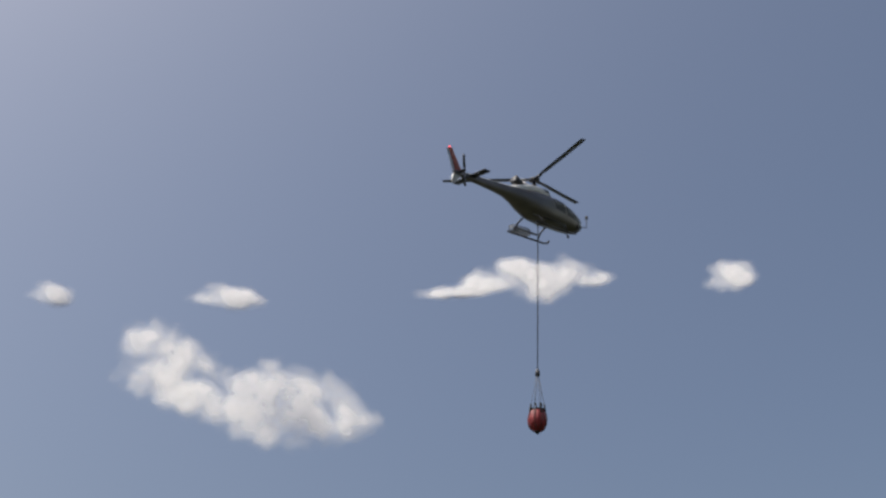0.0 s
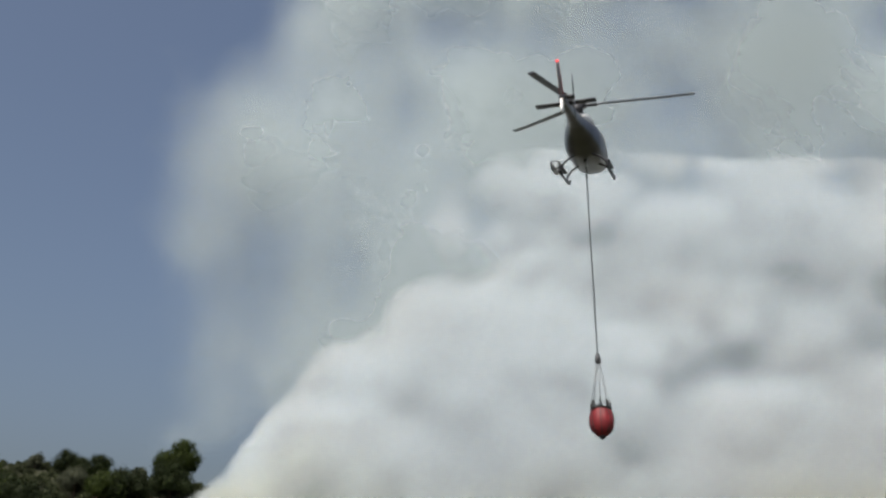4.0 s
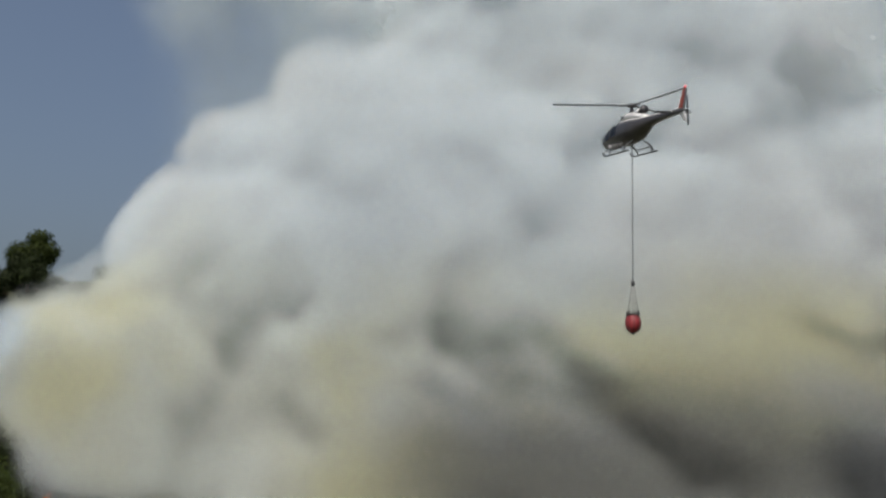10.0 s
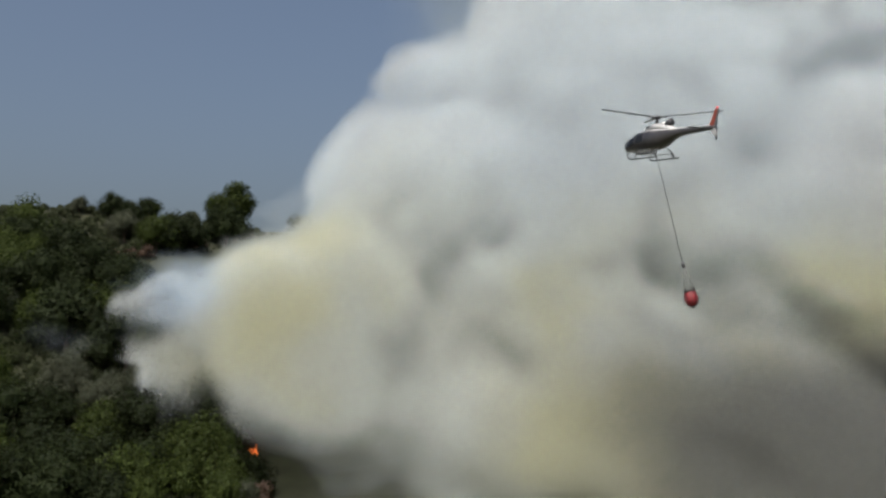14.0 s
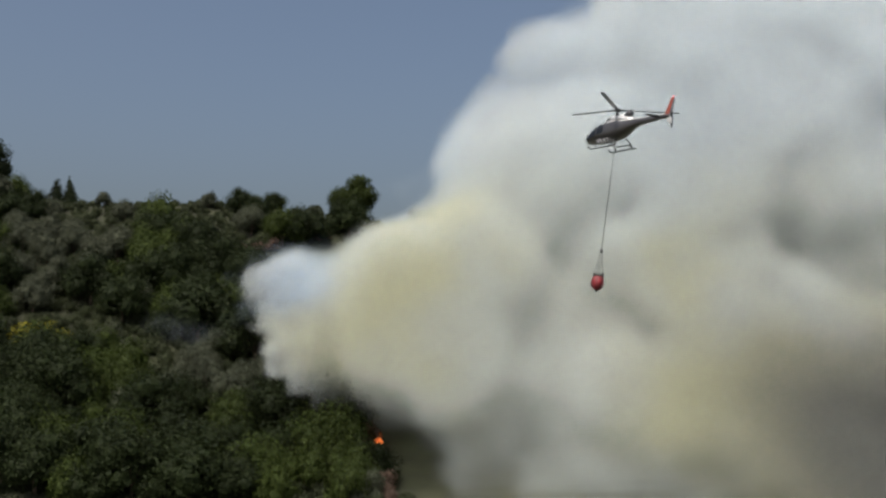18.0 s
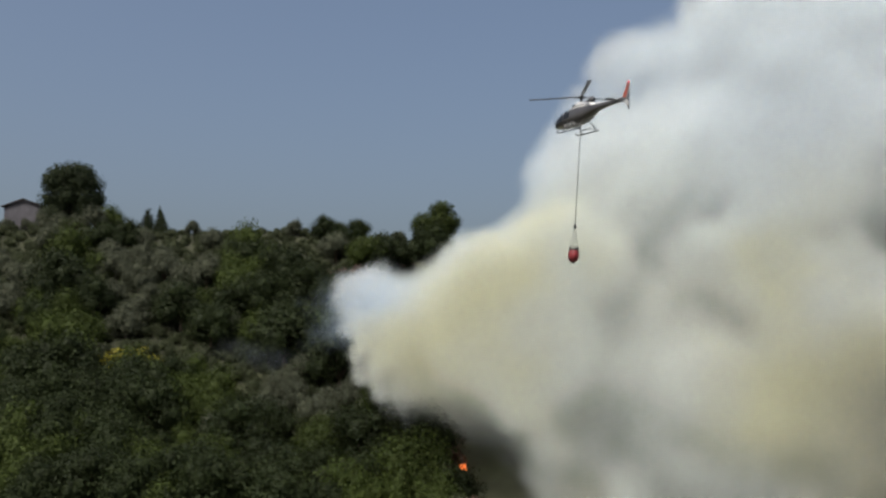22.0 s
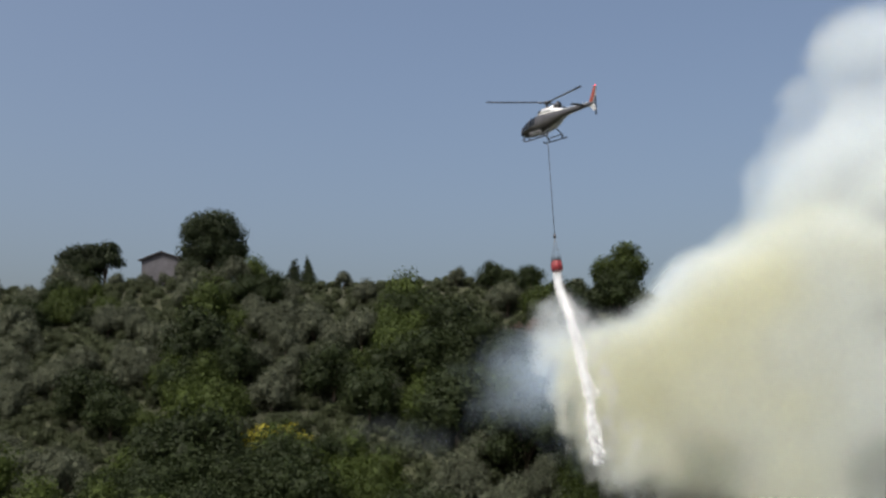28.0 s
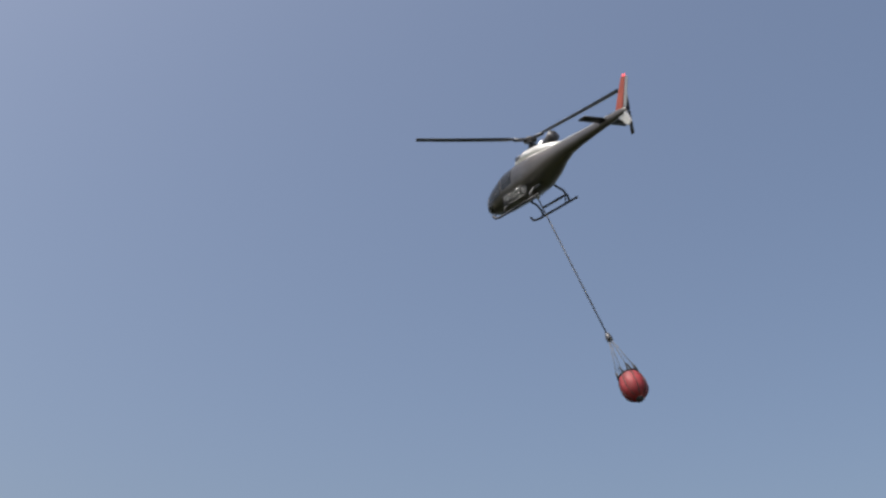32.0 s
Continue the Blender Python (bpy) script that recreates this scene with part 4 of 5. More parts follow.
BEACON = bpy.data.materials.new("red_beacon")
BEACON.use_nodes = True
bb = BEACON.node_tree.nodes["Principled BSDF"]
bb.inputs["Base Color"].default_value = (0.5, 0.02, 0.02, 1)
bb.inputs["Emission Color"].default_value, bb.inputs["Emission Strength"].default_value = (1, 0.1, 0.1, 1), 1.2
HELI, ROTOR, TAIL_ROTOR = make_helicopter()

# ---- long line and water bucket (origin at the hook, hanging along -z) ----
LINE = 9.3
TOP = LINE + 2.45


def make_bucket():
    b = tagged(new("water_bucket"), "red collapsible fire-fighting water bucket hanging on a long line", "bucket")
    part("long_line", tube(bmesh.new(), [(0, 0, 0), (0, 0, -LINE / 2), (0, 0, -LINE)], 0.029, 8), STRAP, b, "long grey sling line")
    bm = bmesh.new()
    lathe(bm, [(0.04, -LINE - 0.42), (0.13, -LINE - 0.36), (0.12, -LINE - 0.14), (0.05, -LINE + 0.05)], 12)
    part("control_head", bm, DARK, b, "dark control head and shackle")
    for k in range(8):
        a = 2 * math.pi * (k + 0.5) / 8
        part("suspension_cable", tube(bmesh.new(), [(0.04 * math.cos(a), 0.04 * math.sin(a), -LINE - 0.3), (0.395 * math.cos(a), 0.395 * math.sin(a), -TOP + 0.3)], 0.008, 5), ROPE, b)
    prof = [(0.46, 0.0), (0.52, -0.1), (0.575, -0.26), (0.6, -0.44), (0.59, -0.62), (0.53, -0.8), (0.42, -0.95), (0.28, -1.06), (0.14, -1.12), (0.05, -1.14)]
    prof = [(0.83 * r, z) for r, z in prof]
    bm = bmesh.new()
    n = 32
    rings = []
    for r, z in prof:
        rings.append([bm.verts.new(((r * (1 + 0.03 * math.cos(8 * 2 * math.pi * k / n))) * math.cos(2 * math.pi * k / n), (r * (1 + 0.03 * math.cos(8 * 2 * math.pi * k / n))) * math.sin(2 * math.pi * k / n), -TOP + z)) for k in range(n)])
    for a, c in zip(rings, rings[1:]):
        for k in range(n):
            bm.faces.new((a[k], c[k], c[(k + 1) % n], a[(k + 1) % n]))
    bm.faces.new(rings[-1])
    shell = part("shell", bm, RED, b, "red ribbed fabric bucket shell")
    part("rim", lathe_ring(0.405, -TOP + 0.02, 0.03), STRAP, b, "dark rim hoop")
    for k in range(8):
        a = 2 * math.pi * (k + 0.5) / 8
        c, s = math.cos(a), math.sin(a)
        t = Vector((-s, c, 0)) * 0.075
        o = Vector((0.405 * c, 0.405 * s, -TOP))
        part("lift_loop", tube(bmesh.new(), [o - t, o - t * 0.4 + Vector((-0.02 * c, -0.02 * s, 0.36)), o + t * 0.4 + Vector((-0.02 * c, -0.02 * s, 0.3)), o + t], 0.034, 6), STRAP, b, "black webbing lift loop")
        part("strap", tube(bmesh.new(), [(r * 1.035 * c, r * 1.035 * s, -TOP + z) for r, z in prof[:8]], 0.018, 5), STRAP, shell)
    part("dump_valve", lathe(bmesh.new(), [(0.08, -TOP - 1.22), (0.13, -TOP - 1.15), (0.16, -TOP - 1.08)], 14), STRAP, b, "dark dump valve at the base")
    return b


def lathe_ring(r, z, w):
    bm = bmesh.new()
    pts = [(r * math.cos(2 * math.pi * k / 24), r * math.sin(2 * math.pi * k / 24), z) for k in range(25)]
    return tube(bm, pts, w, 6, cap=False)


BUCKET = make_bucket()


# ---- smoke, clouds, flames, falling water ----
def puff_mesh(seed, mat):
    """A lumpy billow; its skin is thickest along the billow's own y axis and nothing at its rim."""
    verts, faces, thick = [], [], []
    base = bmesh.new()
    bmesh.ops.create_icosphere(base, subdivisions=4, radius=1)
    unit = [v.co.normalized() for v in base.verts]
    tri = [[v.index for v in f.verts] for f in base.faces]
    base.free()
    o = Vector((seed * 3.7, seed * 1.9, -seed * 2.3))
    index = {}
    val = [max(0.0, (abs(n.y) - 0.2) / 0.8) ** 1.7 for n in unit]
    for f in tri:
        if max(val[i] for i in f) > 0.01:
            for i in f:
                if i not in index:
                    n = unit[i]
                    k = 1 + 0.28 * noise.noise(n * 1.3 + o) + 0.12 * noise.noise(n * 2.7 + o) + 0.04 * noise.noise(n * 5.5 + o)
                    index[i] = len(verts)
                    verts.append((n.x * k, n.y * k * 0.8, n.z * k))
                    thick.append(val[i])
            faces.append(tuple(index[i] for i in f))
    # the two sides hang together at one point of their rims
    rim = [index[min((i for i in index if unit[i].y * side > 0), key=lambda i: val[i] - 0.01 * unit[i].z)] for side in (-1, 1)]
    faces.append((rim[0], rim[1], rim[0] - 1 if rim[0] else 1))
    me = bpy.data.meshes.new("puff")
    me.from_pydata(verts, [], faces)
    me.materials.append(mat)
    me.polygons.foreach_set("use_smooth", [True] * len(faces))
    at = me.attributes.new("thickness", "FLOAT", "POINT")
    at.data.foreach_set("value", thick)
    return me


PUFFS = {}


def puff(mat, parent, rng, x, y, z, r, rx=None):
    key = (mat.name, rng.randrange(4))
    if key not in PUFFS:
        PUFFS[key] = puff_mesh(key[1] + 1, mat)
    ob = new("puff", PUFFS[key])
    ob.parent = parent
    ob.cycles.shadow_terminator_geometry_offset = 0.0
    ob.matrix_basis = facing(x, y, z, 0) @ Matrix.Diagonal((rx or r, r, r, 1))
    return ob


def facing(x, y, z, spin):
    """A pose with the local y axis towards the valley's viewpoint, turned by spin about it."""
    az = math.atan2(-x, y + 10)
    el = math.atan2(z, math.hypot(x, y + 10))
    return Matrix.Translation((x, y, z)) @ Matrix.Rotation(az, 4, "Z") @ Matrix.Rotation(el, 4, "X") @ Matrix.Rotation(spin, 4, "Y")


LAYER_PATHS = []


def edge_x(z):
    return float(np.interp(z, [p[0] for p in PLUME_EDGE], [p[1] for p in PLUME_EDGE]))


def depth_at(z):
    return float(np.interp(z, [-70, -40, -14, 8, 20, 30, 60, 140], [112, 118, 130, 160, 166, 169, 177, 198]))


def billows(x, z, seed):
    """Relief of a bank of smoke: heaped lobes of three sizes."""
    p = Vector((x, z, seed))
    return 5.0 * noise.noise(p * 0.035) + 2.6 * (0.5 - abs(noise.noise(p * 0.065))) + 1.2 * (0.5 - abs(noise.noise(p * 0.14 + Vector((3, 1, 0))))) + 0.8 * noise.noise(p * 0.3)


def layer_mesh(name, xs, zs, place, inside, mat):
    """One layer of smoke over the grid xs, zs; place gives its points, inside how far each lies within the bank (below -0.75 none)."""
    verts, val, index, faces = [], [], {}, []
    grid = {}
    for j, z in enumerate(zs):
        for i, x in enumerate(xs):
            grid[i, j] = inside(x, z)
    for j in range(len(zs) - 1):
        for i in range(len(xs) - 1):
            quad = ((i, j), (i + 1, j), (i + 1, j + 1), (i, j + 1))
            if max(grid[q] for q in quad) > -0.75:
                for q in quad:
                    if q not in index:
                        index[q] = len(verts)
                        verts.append(place(xs[q[0]], zs[q[1]]))
                        val.append(grid[q])
                faces.append(tuple(index[q] for q in quad))
    me = bpy.data.meshes.new(name)
    me.from_pydata(verts, [], faces)
    me.materials.append(mat)
    me.polygons.foreach_set("use_smooth", [True] * len(faces))
    at = me.attributes.new("inside", "FLOAT", "POINT")
    at.data.foreach_set("value", val)
    return me


LAYERS = 14


def build_smoke():
    rng = random.Random(21)
    plume = tagged(new("smoke_plume"), "thick white and yellowish smoke billowing up from the burning gully", "smoke")
    high = tagged(new("high_smoke"), "thin pale grey smoke drifting across the upper sky", "smoke")
    haze = tagged(new("ground_haze"), "thin blue haze creeping over the trees beside the fire", "smoke")
    xs, zs = [-34 + 2.6 * i for i in range(78)], [-66 + 2.6 * j for j in range(92)]
    swell = {(x, z): billows(x, z, 0.0) for x in xs for z in zs}
    for k in range(LAYERS):
        back = k / (LAYERS - 1)
        core = 0.12 - 0.8 * (1 - back) ** 1.5

        def place(x, z):
            return (x, depth_at(z) - 15 + 40 * back - 0.12 * max(0, x - 20) - swell[x, z] * (1.15 - 0.3 * back), z)

        def inside(x, z):
            near = min((x - edge_x(z + d)) / 13 for d in (0, 8, 16, 24))
            return core - 0.42 * min(1, max(0, (z - 30) / 30)) - 1.4 * min(1, max(0, (z - 78) / 80)) if near > -1.0 + 0.35 * (1 - back) else -1.0

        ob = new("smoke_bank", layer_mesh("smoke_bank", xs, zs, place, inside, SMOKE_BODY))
        ob.parent = plume
        LAYER_PATHS.append((ob, 0.14 + 0.05 * back, 0.75 - 0.05 * back))
    # the upper sheet that drifts away to one side
    xs, zs = [-50 + 5.0 * i for i in range(60)], [34 + 6.0 * j for j in range(54)]
    for k in range(4):
        def place(x, z):
            return (x, 218 + 9 * k + 0.18 * (z - 40) - 0.5 * billows(x, z, 5.0), z)

        def inside(x, z):
            return min((x + 26 - 0.16 * abs(z - 100)) / 50, (z - 40) / 40, 0.62) + 0.1

        ob = new("smoke_veil", layer_mesh("smoke_veil", xs, zs, place, inside, SMOKE_VEIL))
        ob.parent = high
        LAYER_PATHS.append((ob, 5.0 + 0.25 * k, None))

    # thin blue smoke that creeps over the near trees
    xs, zs = [-36 + 1.6 * i for i in range(34)], [-16 + 1.6 * j for j in range(30)]
    for k in range(3):
        def place(x, z):
            return (x, depth_at(z) - 21 - 2.5 * k - 0.35 * billows(x, z, 7.0 + k), z)

        def inside(x, z):
            return 0.72 - math.hypot((x + 5.5 - 0.5 * z) / 13, (z - 8) / 12)

        ob = new("haze_bank", layer_mesh("haze_bank", xs, zs, place, inside, SMOKE_WISP))
        ob.parent = haze
        LAYER_PATHS.append((ob, -0.28 - 0.08 * k, 0.02))


build_smoke()


CLOUDS = []


def build_clouds():
    # lobes of each cloud: across, up, half width, half height, in metres about its middle
    sets = (
        ((-1108, 722, 656, 150), ((-116, 50, 42, 36), (-88, 20, 58, 46), (-40, -14, 54, 32), (4, -26, 52, 28), (58, -22, 76, 50), (110, -18, 66, 46), (152, -26, 48, 32), (78, 10, 48, 34))),
        ((-780, 968, 796, 150), ((-100, -10, 48, 10), (-50, 2, 40, 20), (-10, 8, 42, 26), (26, -6, 46, 26), (66, 8, 32, 24), (85, -2, 40, 12))),
        ((-557, 1128, 777, 60), ((0, 0, 30, 21), (14, -4, 22, 14))),
        ((-1195, 488, 735, 40), ((0, 0, 26, 16),)),
        ((-1075, 678, 764, 60), ((0, 0, 44, 17), (20, 3, 30, 13))),
    )
    for (cx, cy, cz, reach), lobes in sets:
        cl = tagged(new("cloud"), "small white fair-weather cumulus cloud", "cloud", "cumulus clouds")
        cl.matrix_world = facing(cx, cy, cz, 0)
        CLOUDS.append((cl, cx, cy, cz))
        step = reach / 26
        xs, zs = [-reach * 1.45 + step * i for i in range(76)], [-reach * 0.8 + step * j for j in range(42)]

        def bulk(x, z):
            best = -1.0
            for lx, lz, w, h in lobes:
                w, h = 1.22 * w, 1.24 * h
                up = (z - lz) / (h if z > lz else h * 0.8)
                best = max(best, 1 - ((x - lx) / w) ** 2 - up * up)
            return best

        for k in range(3):

            def place(x, z):
                b = bulk(x, z)
                return (x, 14 * k + 1.6 * z - 10 * max(-0.3, b) - 0.4 * billows(x * 0.25, z * 0.25, 9.0 + cx), z)

            ob = new("cloud_bank", layer_mesh("cloud_bank", xs, zs, place, lambda x, z: bulk(x, z) - 0.3 * (k != 1), CLOUD))
            ob.parent = cl


build_clouds()


def make_flames():
    out = []
    rng = random.Random(3)
    for x, y, h in ((0.6, 137, 2.4), (2.4, 133, 1.8), (-1.2, 141, 1.6), (-16.5, 176, 1.2)):
        fire = tagged(new("flames"), "orange flames licking up from burning scrub", "fire", "flames along the fire edge")
        fire.matrix_world = Matrix.Translation((x, y, ground_z(x, y) - 0.2))
        for k in range(4):
            bm = bmesh.new()
            ph, hh = rng.uniform(0, 6), h * rng.uniform(0.5, 1.0)
            dx, dy = rng.uniform(-0.6, 0.6), rng.uniform(-0.4, 0.4)
            tube(bm, [(dx + 0.22 * math.sin(ph + 4 * t) * t, dy + 0.1 * math.cos(ph + 3 * t) * t, hh * t) for t in (0, 0.15, 0.35, 0.6, 0.8, 1)], [0.12, 0.3, 0.34, 0.22, 0.12, 0.02], 8)
            out.append((part("tongue", bm, FLAME, fire), ph))
    return out


FLAMES = make_flames()


HOLD = TOP + 0.42


def clump_mesh(seed):
    rng = random.Random(seed)
    verts, faces = [], []
    base = bmesh.new()
    bmesh.ops.create_icosphere(base, subdivisions=1, radius=1)
    bv = [v.co.copy() for v in base.verts]
    bf = [[v.index for v in f.verts] for f in base.faces]
    base.free()
    for _ in range(26):
        p = Vector((rng.gauss(0, 0.1), rng.gauss(0, 0.1), rng.gauss(0, 0.15) - HOLD))
        r, st = rng.uniform(0.008, 0.022), rng.uniform(1.2, 3)
        b = len(verts)
        verts += [p + Vector((v.x * r, v.y * r, v.z * r * st)) for v in bv]
        faces += [tuple(b + i for i in f) for f in bf]
    me = bpy.data.meshes.new("droplets")
    me.from_pydata(verts, [], faces)
    me.materials.append(WATER)
    me.polygons.foreach_set("use_smooth", [True] * len(faces))
    return me


WATER = material("white_water", (0.80, 0.82, 0.84), rough=0.25, scale=5, vary=0.08)
CLUMPS = []


def make_water():
    rng = random.Random(14)
    load = tagged(new("dropped_water"), "white load of water falling from the open bucket", "water")
    drops = [clump_mesh(k) for k in range(4)]
    for k in range(300):
        ob = new("water_clump", drops[k % 4] if k % 3 else None)
        ob.parent = load
        drifts = k % 3 == 0
        mist = puff(MIST if drifts else SPRAY, ob, rng, 0, 0, 0, 0.5, 0.5)
        wide = 0.44
        mist.matrix_basis = pose(0, 0, -HOLD, 0, 0, rng.uniform(-20, 20)) @ Matrix.Diagonal((wide, wide, 0.6, 1))
        late = min(0.9, rng.expovariate(2.2)) if drifts else abs(rng.gauss(0, 0.25))
        CLUMPS.append((ob, 26.7 + 1.85 * k / 299, late - 0.15 + (rng.uniform(0.1, 2.4) if drifts else 0), rng.gauss(0, 0.5), rng.uniform(0.9, 1.1) / (1 + 0.35 * late)))


make_water()

# ---- everything that moves ----
# seconds, hub x y z, heading, nose-up, bank, rotor angle, swing of the line x y z
FLIGHT = [
    (0.0, -23.71, 16.93, 36.70, 86.9, 11.2, 9.5, 131.1, -0.039, -0.034, -0.999),
    (1.0, -11.63, 21.32, 30.23, 81.9, 11.4, 2.4, 76.4, 0.165, -0.111, -0.980),
    (2.0, 1.44, 21.84, 24.82, 73.8, 10.3, -3.0, 31.1, 0.233, -0.217, -0.948),
    (3.0, 13.45, 19.62, 22.66, 67.1, 13.0, -1.6, -24.0, 0.183, 0.060, -0.974),
    (4.0, 22.09, 19.77, 21.06, 63.0, 11.2, -0.8, 165.1, -0.040, -0.134, -0.990),
    (4.5, 25.63, 20.93, 21.03, 62.9, 11.8, -0.0, 0.9, -0.072, -0.030, -0.997),
    (6.5, 34.95, 34.55, 22.25, 66.3, 9.1, -6.4, 11.3, 0.027, -0.123, -0.992),
    (7.0, 36.01, 37.53, 22.33, 70.7, 8.7, -4.6, 114.7, 0.195, -0.134, -0.972),
    (8.0, 37.34, 43.11, 21.70, 76.7, 6.0, -5.2, -63.0, 0.212, -0.318, -0.924),
    (9.0, 38.13, 48.58, 21.59, 83.3, 5.8, -6.4, 7.7, 0.166, -0.222, -0.961),
    (10.0, 38.73, 54.28, 20.91, 87.9, 5.8, -2.7, -49.7, -0.104, -0.113, -0.988),
    (11.0, 38.18, 59.44, 21.11, 85.9, 4.4, -0.7, 23.3, -0.226, 0.019, -0.974),
    (12.0, 37.80, 65.21, 20.61, 85.8, 3.8, 1.4, 86.7, -0.136, 0.079, -0.988),
    (13.0, 35.40, 72.71, 20.29, 93.7, 2.3, 2.0, 28.7, -0.064, -0.279, -0.958),
    (14.0, 32.37, 78.14, 20.59, 106.2, 5.4, -2.2, 92.1, 0.088, -0.298, -0.950),
    (15.0, 29.66, 79.90, 19.95, 112.4, 4.5, -4.1, 280.5, 0.046, -0.319, -0.947),
    (15.5, 28.54, 80.81, 20.09, 114.8, 5.4, -4.0, 243.1, -0.000, -0.266, -0.964),
    (17.5, 23.29, 85.53, 21.02, 116.0, 1.8, 3.0, 23.8, -0.213, -0.201, -0.956),
    (18.0, 21.49, 86.59, 21.56, 114.3, 2.6, 3.0, 368.6, -0.182, -0.208, -0.961),
    (19.0, 18.55, 88.48, 22.41, 115.4, 2.4, 4.0, 68.3, -0.121, -0.433, -0.893),
    (20.0, 15.74, 90.67, 23.98, 115.6, 3.2, 1.8, 137.0, -0.031, -0.502, -0.864),
    (21.0, 14.10, 94.03, 26.13, 114.2, 4.3, 3.7, 80.7, 0.009, -0.291, -0.957),
    (22.0, 13.04, 97.75, 27.46, 119.1, 1.8, 0.2, 31.1, -0.078, -0.079, -0.994),
    (23.0, 11.51, 99.32, 27.48, 115.3, 0.6, 0.3, 91.5, -0.127, -0.036, -0.991),
    (24.0, 9.04, 99.55, 26.67, 113.0, 0.5, 3.6, -86.8, -0.056, -0.169, -0.984),
    (25.0, 5.53, 99.69, 25.73, 116.6, -1.8, -0.5, -20.3, 0.101, -0.405, -0.909),
    (25.5, 3.77, 99.10, 25.50, 117.6, -0.0, -1.9, 57.5, 0.157, -0.482, -0.862),
    (27.5, -6.65, 106.67, 29.44, 124.2, 1.7, -2.2, 68.1, 0.102, -0.392, -0.914),
    (28.0, -10.15, 117.22, 33.28, 126.4, 3.0, -2.8, -63.1, 0.050, -0.175, -0.983),
    (29.0, -17.37, 120.56, 36.33, 125.1, 4.0, -4.2, 5.5, 0.060, -0.253, -0.966),
    (29.5, -23.02, 131.56, 39.57, 127.1, 4.1, -4.0, 71.5, 0.100, -0.225, -0.969),
    (30.0, -27.86, 137.29, 43.38, 129.6, 3.1, -4.2, 65.0, 0.151, -0.250, -0.956),
    (30.5, -32.40, 140.65, 45.59, 133.8, 3.4, -8.8, -90.7, 0.208, -0.274, -0.939),
    (31.0, -34.86, 139.32, 46.46, 137.9, 5.9, -12.3, 134.0, 0.247, -0.235, -0.940),
    (31.5, -36.55, 132.81, 46.90, 139.4, 8.7, -11.8, 94.0, 0.285, -0.215, -0.934),
    (32.0, -38.68, 127.50, 43.42, 142.5, 7.8, -12.6, 72.2, 0.355, -0.270, -0.895),
]


def body_pose(row):
    return pose(row[1], row[2], row[3], row[6], -row[5], row[4])


def line_pose(row):
    hook = body_pose(row) @ Vector((0.1, 0, -2.88))
    d = -Vector(row[8:11]).normalized()
    turn = Vector((0, 0, 1)).rotation_difference(d).to_matrix().to_4x4()
    return Matrix.Translation(hook) @ turn


def path_at(keys, t):
    for (a, ma), (b, mb) in zip(keys, keys[1:]):
        if a <= t <= b:
            return ma.lerp(mb, (t - a) / (b - a))
    return keys[-1][1]


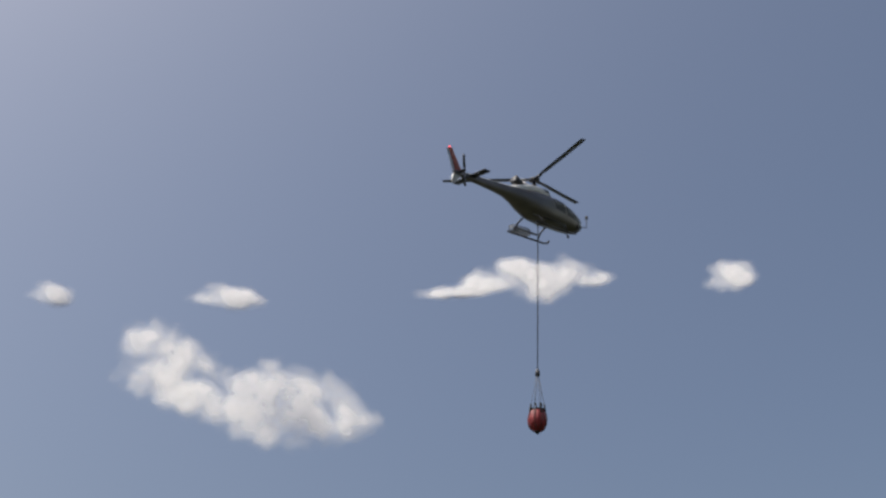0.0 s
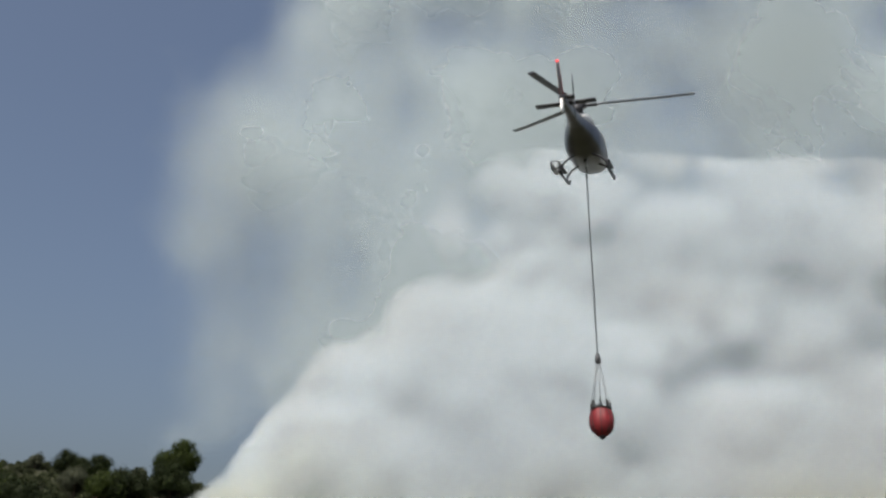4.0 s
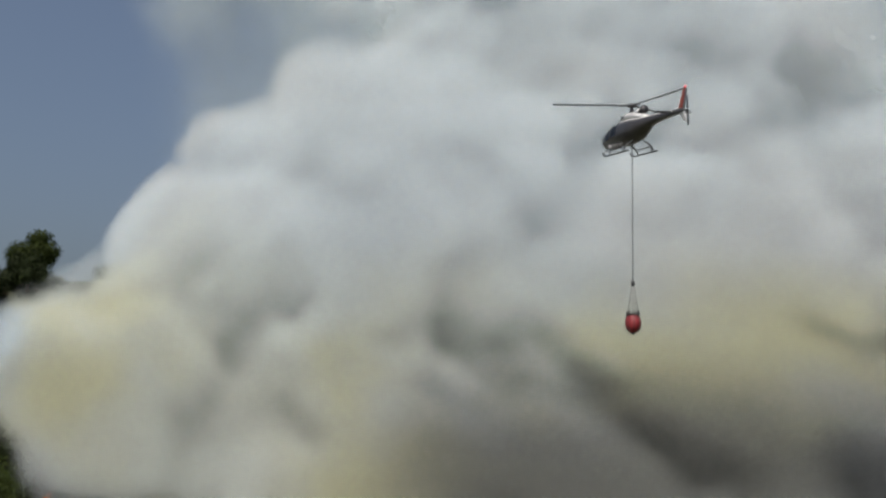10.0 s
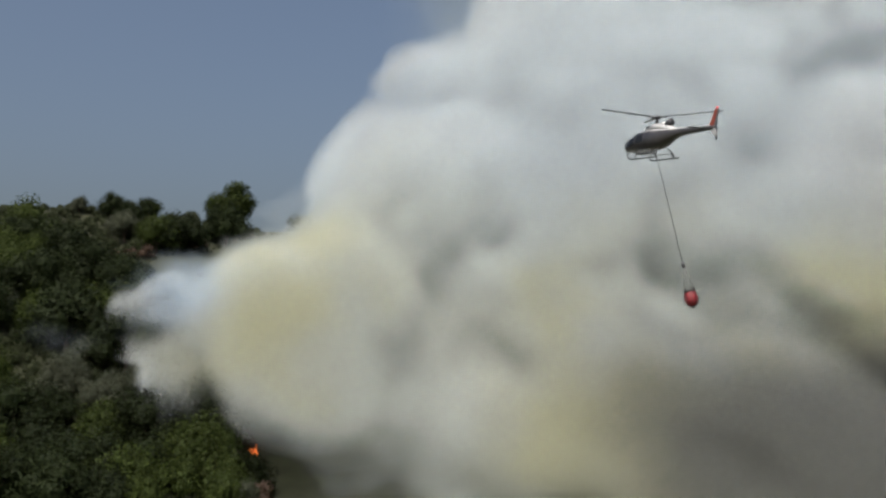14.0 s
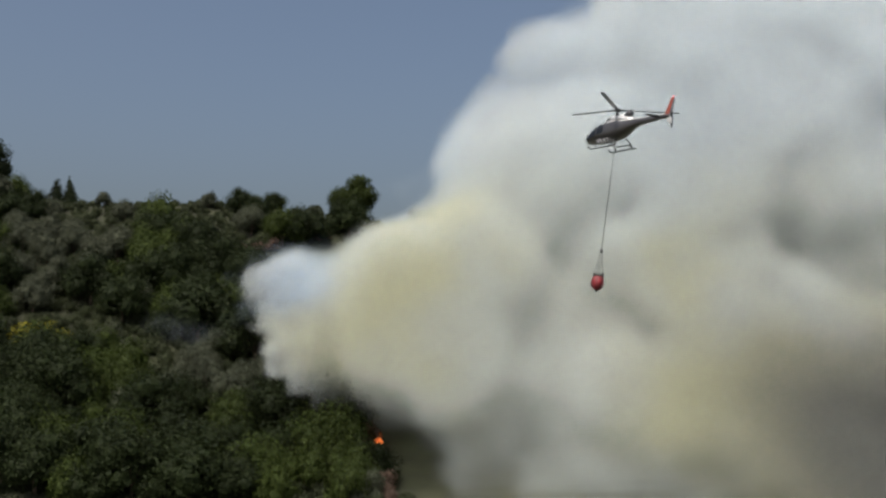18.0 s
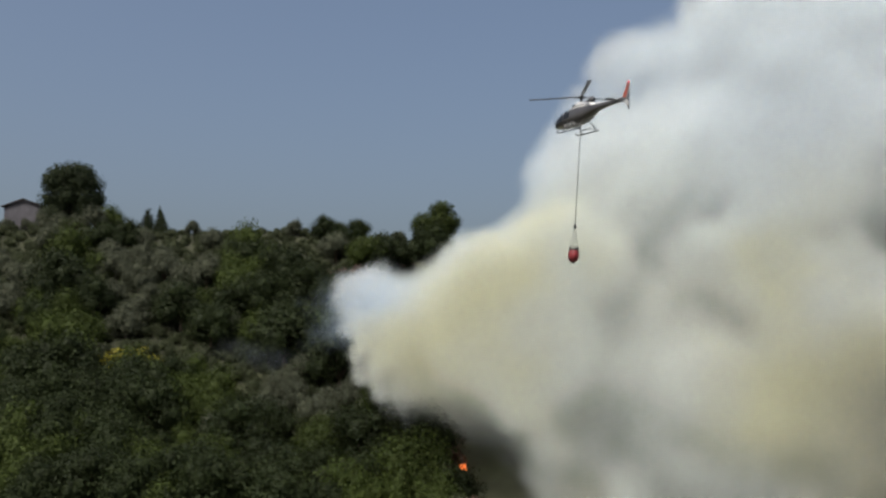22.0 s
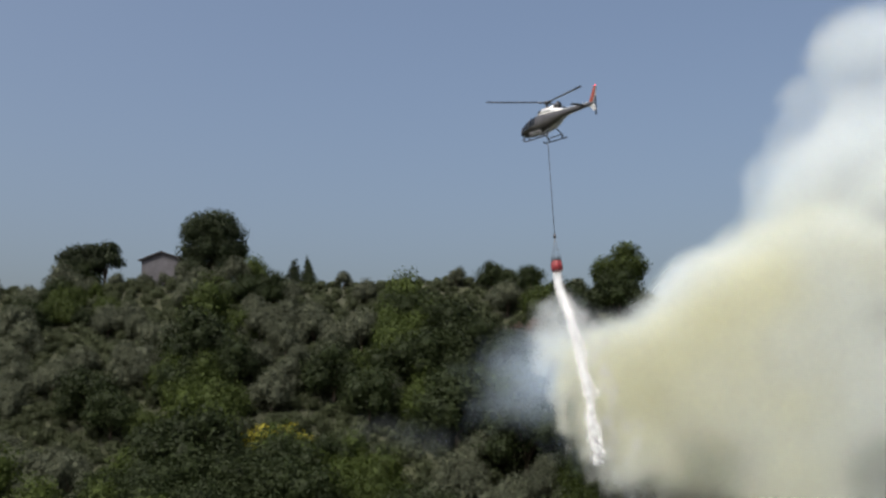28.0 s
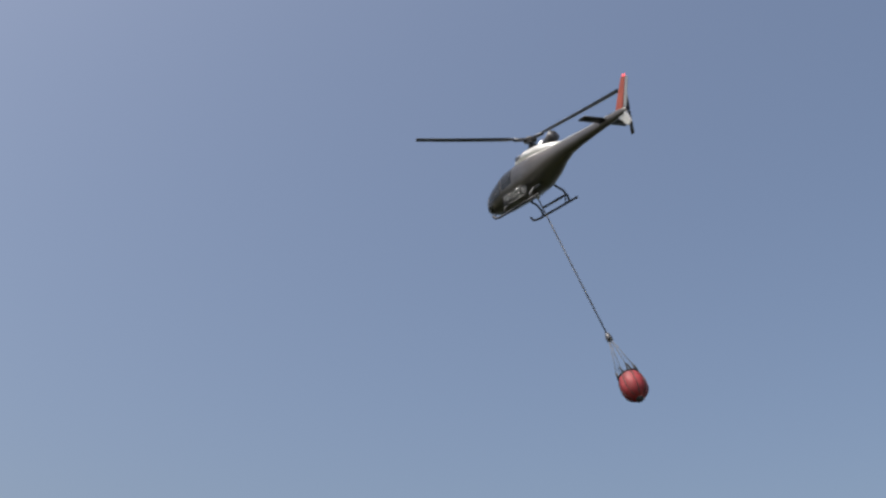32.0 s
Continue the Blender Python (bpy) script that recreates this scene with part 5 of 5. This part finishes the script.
def motions():
    body = [(r[0], body_pose(r)) for r in FLIGHT]
    walk(HELI, body)
    line = [(r[0], line_pose(r)) for r in FLIGHT]
    walk(BUCKET, line)
    # where the hanging bucket is while it empties
    held = [r for r in line if r[0] < 25.9]
    for k in range(27):
        scene.frame_set(frame(26.0 + 0.1 * k))
        held.append((26.0 + 0.1 * k, BUCKET.matrix_world.copy()))
    scene.frame_set(1)
    # rotor: about 394 turns a minute, brought to the angle of each row
    spin, angle = [], FLIGHT[0][7]
    for a, b in zip(FLIGHT, FLIGHT[1:]):
        dt = b[0] - a[0]
        want = -2364 * dt
        miss = (b[7] - (angle + want) + 60) % 120 - 60
        steps = round(dt * FPS)
        for k in range(steps):
            spin.append((a[0] + k / FPS, pose(0, 0, 0, 0, 0, angle + (want + miss) * k / steps)))
        angle += want + miss
    spin.append((32.0, pose(0, 0, 0, 0, 0, angle)))
    walk(ROTOR, spin)
    walk(TAIL_ROTOR, [(k / FPS, pose(-6.35, -0.42, -1.38, 0, 57 * k, 0)) for k in range(32 * FPS + 1)])
    for ob, vx, vz in LAYER_PATHS:
        if vz is None:
            walk(ob, [(t, pose(vx * (min(t, 9) + 0.6 * max(0, t - 9)), 0, 0.6 * t)) for t in (0, 4, 8, 10, 14, 20, 26, 32)])
        else:
            walk(ob, [(t, pose(vx * t, 0, vz * t)) for t in (0, 8, 16, 24, 32)])
    for ob, x, y, z in CLOUDS:
        walk(ob, [(t, Matrix.Translation((-22 * max(0, t - 3), -12 * max(0, t - 3), 0)) @ facing(x, y, z, 0)) for t in (0, 3, 10, 20, 32)])
    for ob, ph in FLAMES:
        walk(ob, [(t, pose(0.05 * math.sin(5 * t + ph), 0, -0.15 + 0.15 * math.sin(7 * t + ph), 0, 6 * math.sin(6 * t + ph), 0)) for t in [0.4 * k for k in range(81)]])
    for ob, t0, sx, sy, k in CLUMPS:
        rows = [(t, m) for t, m in held if t < t0 - 0.05]
        m0 = path_at(held, t0)
        hang = m0.to_quaternion().to_matrix().to_4x4()
        lift = hang @ Vector((0, 0, HOLD))
        p0 = m0 @ Vector((0, 0, -TOP - 1.5))
        v0 = Vector((-6.0, 0.6, 0))
        rows.append((t0, Matrix.Translation(p0 + lift) @ hang))
        landed = None
        for t in [t0 + 0.25 * j for j in range(1, 60)]:
            if t > 32:
                break
            s = t - t0
            drag = (1 - math.exp(-0.15 * s)) / 0.15
            fall = 12.2 * k * (s - (1 - math.exp(-0.75 * s)) / 0.75)
            p = p0 + Vector((v0.x * drag + sx * s, v0.y * drag + sy * s, -fall - 3.0 * drag))
            g = ground_z(p.x, p.y) - 0.4
            if p.z < g:
                p = landed or Vector((p.x, p.y, g))
                landed = p
            rows.append((t, Matrix.Translation(p + lift) @ hang))
            if landed:
                break
        rows.append((32.0, rows[-1][1]))
        rows = [r for i, r in enumerate(rows) if i == len(rows) - 1 or rows[i + 1][0] - r[0] > 0.03]
        walk(ob, rows)


motions()
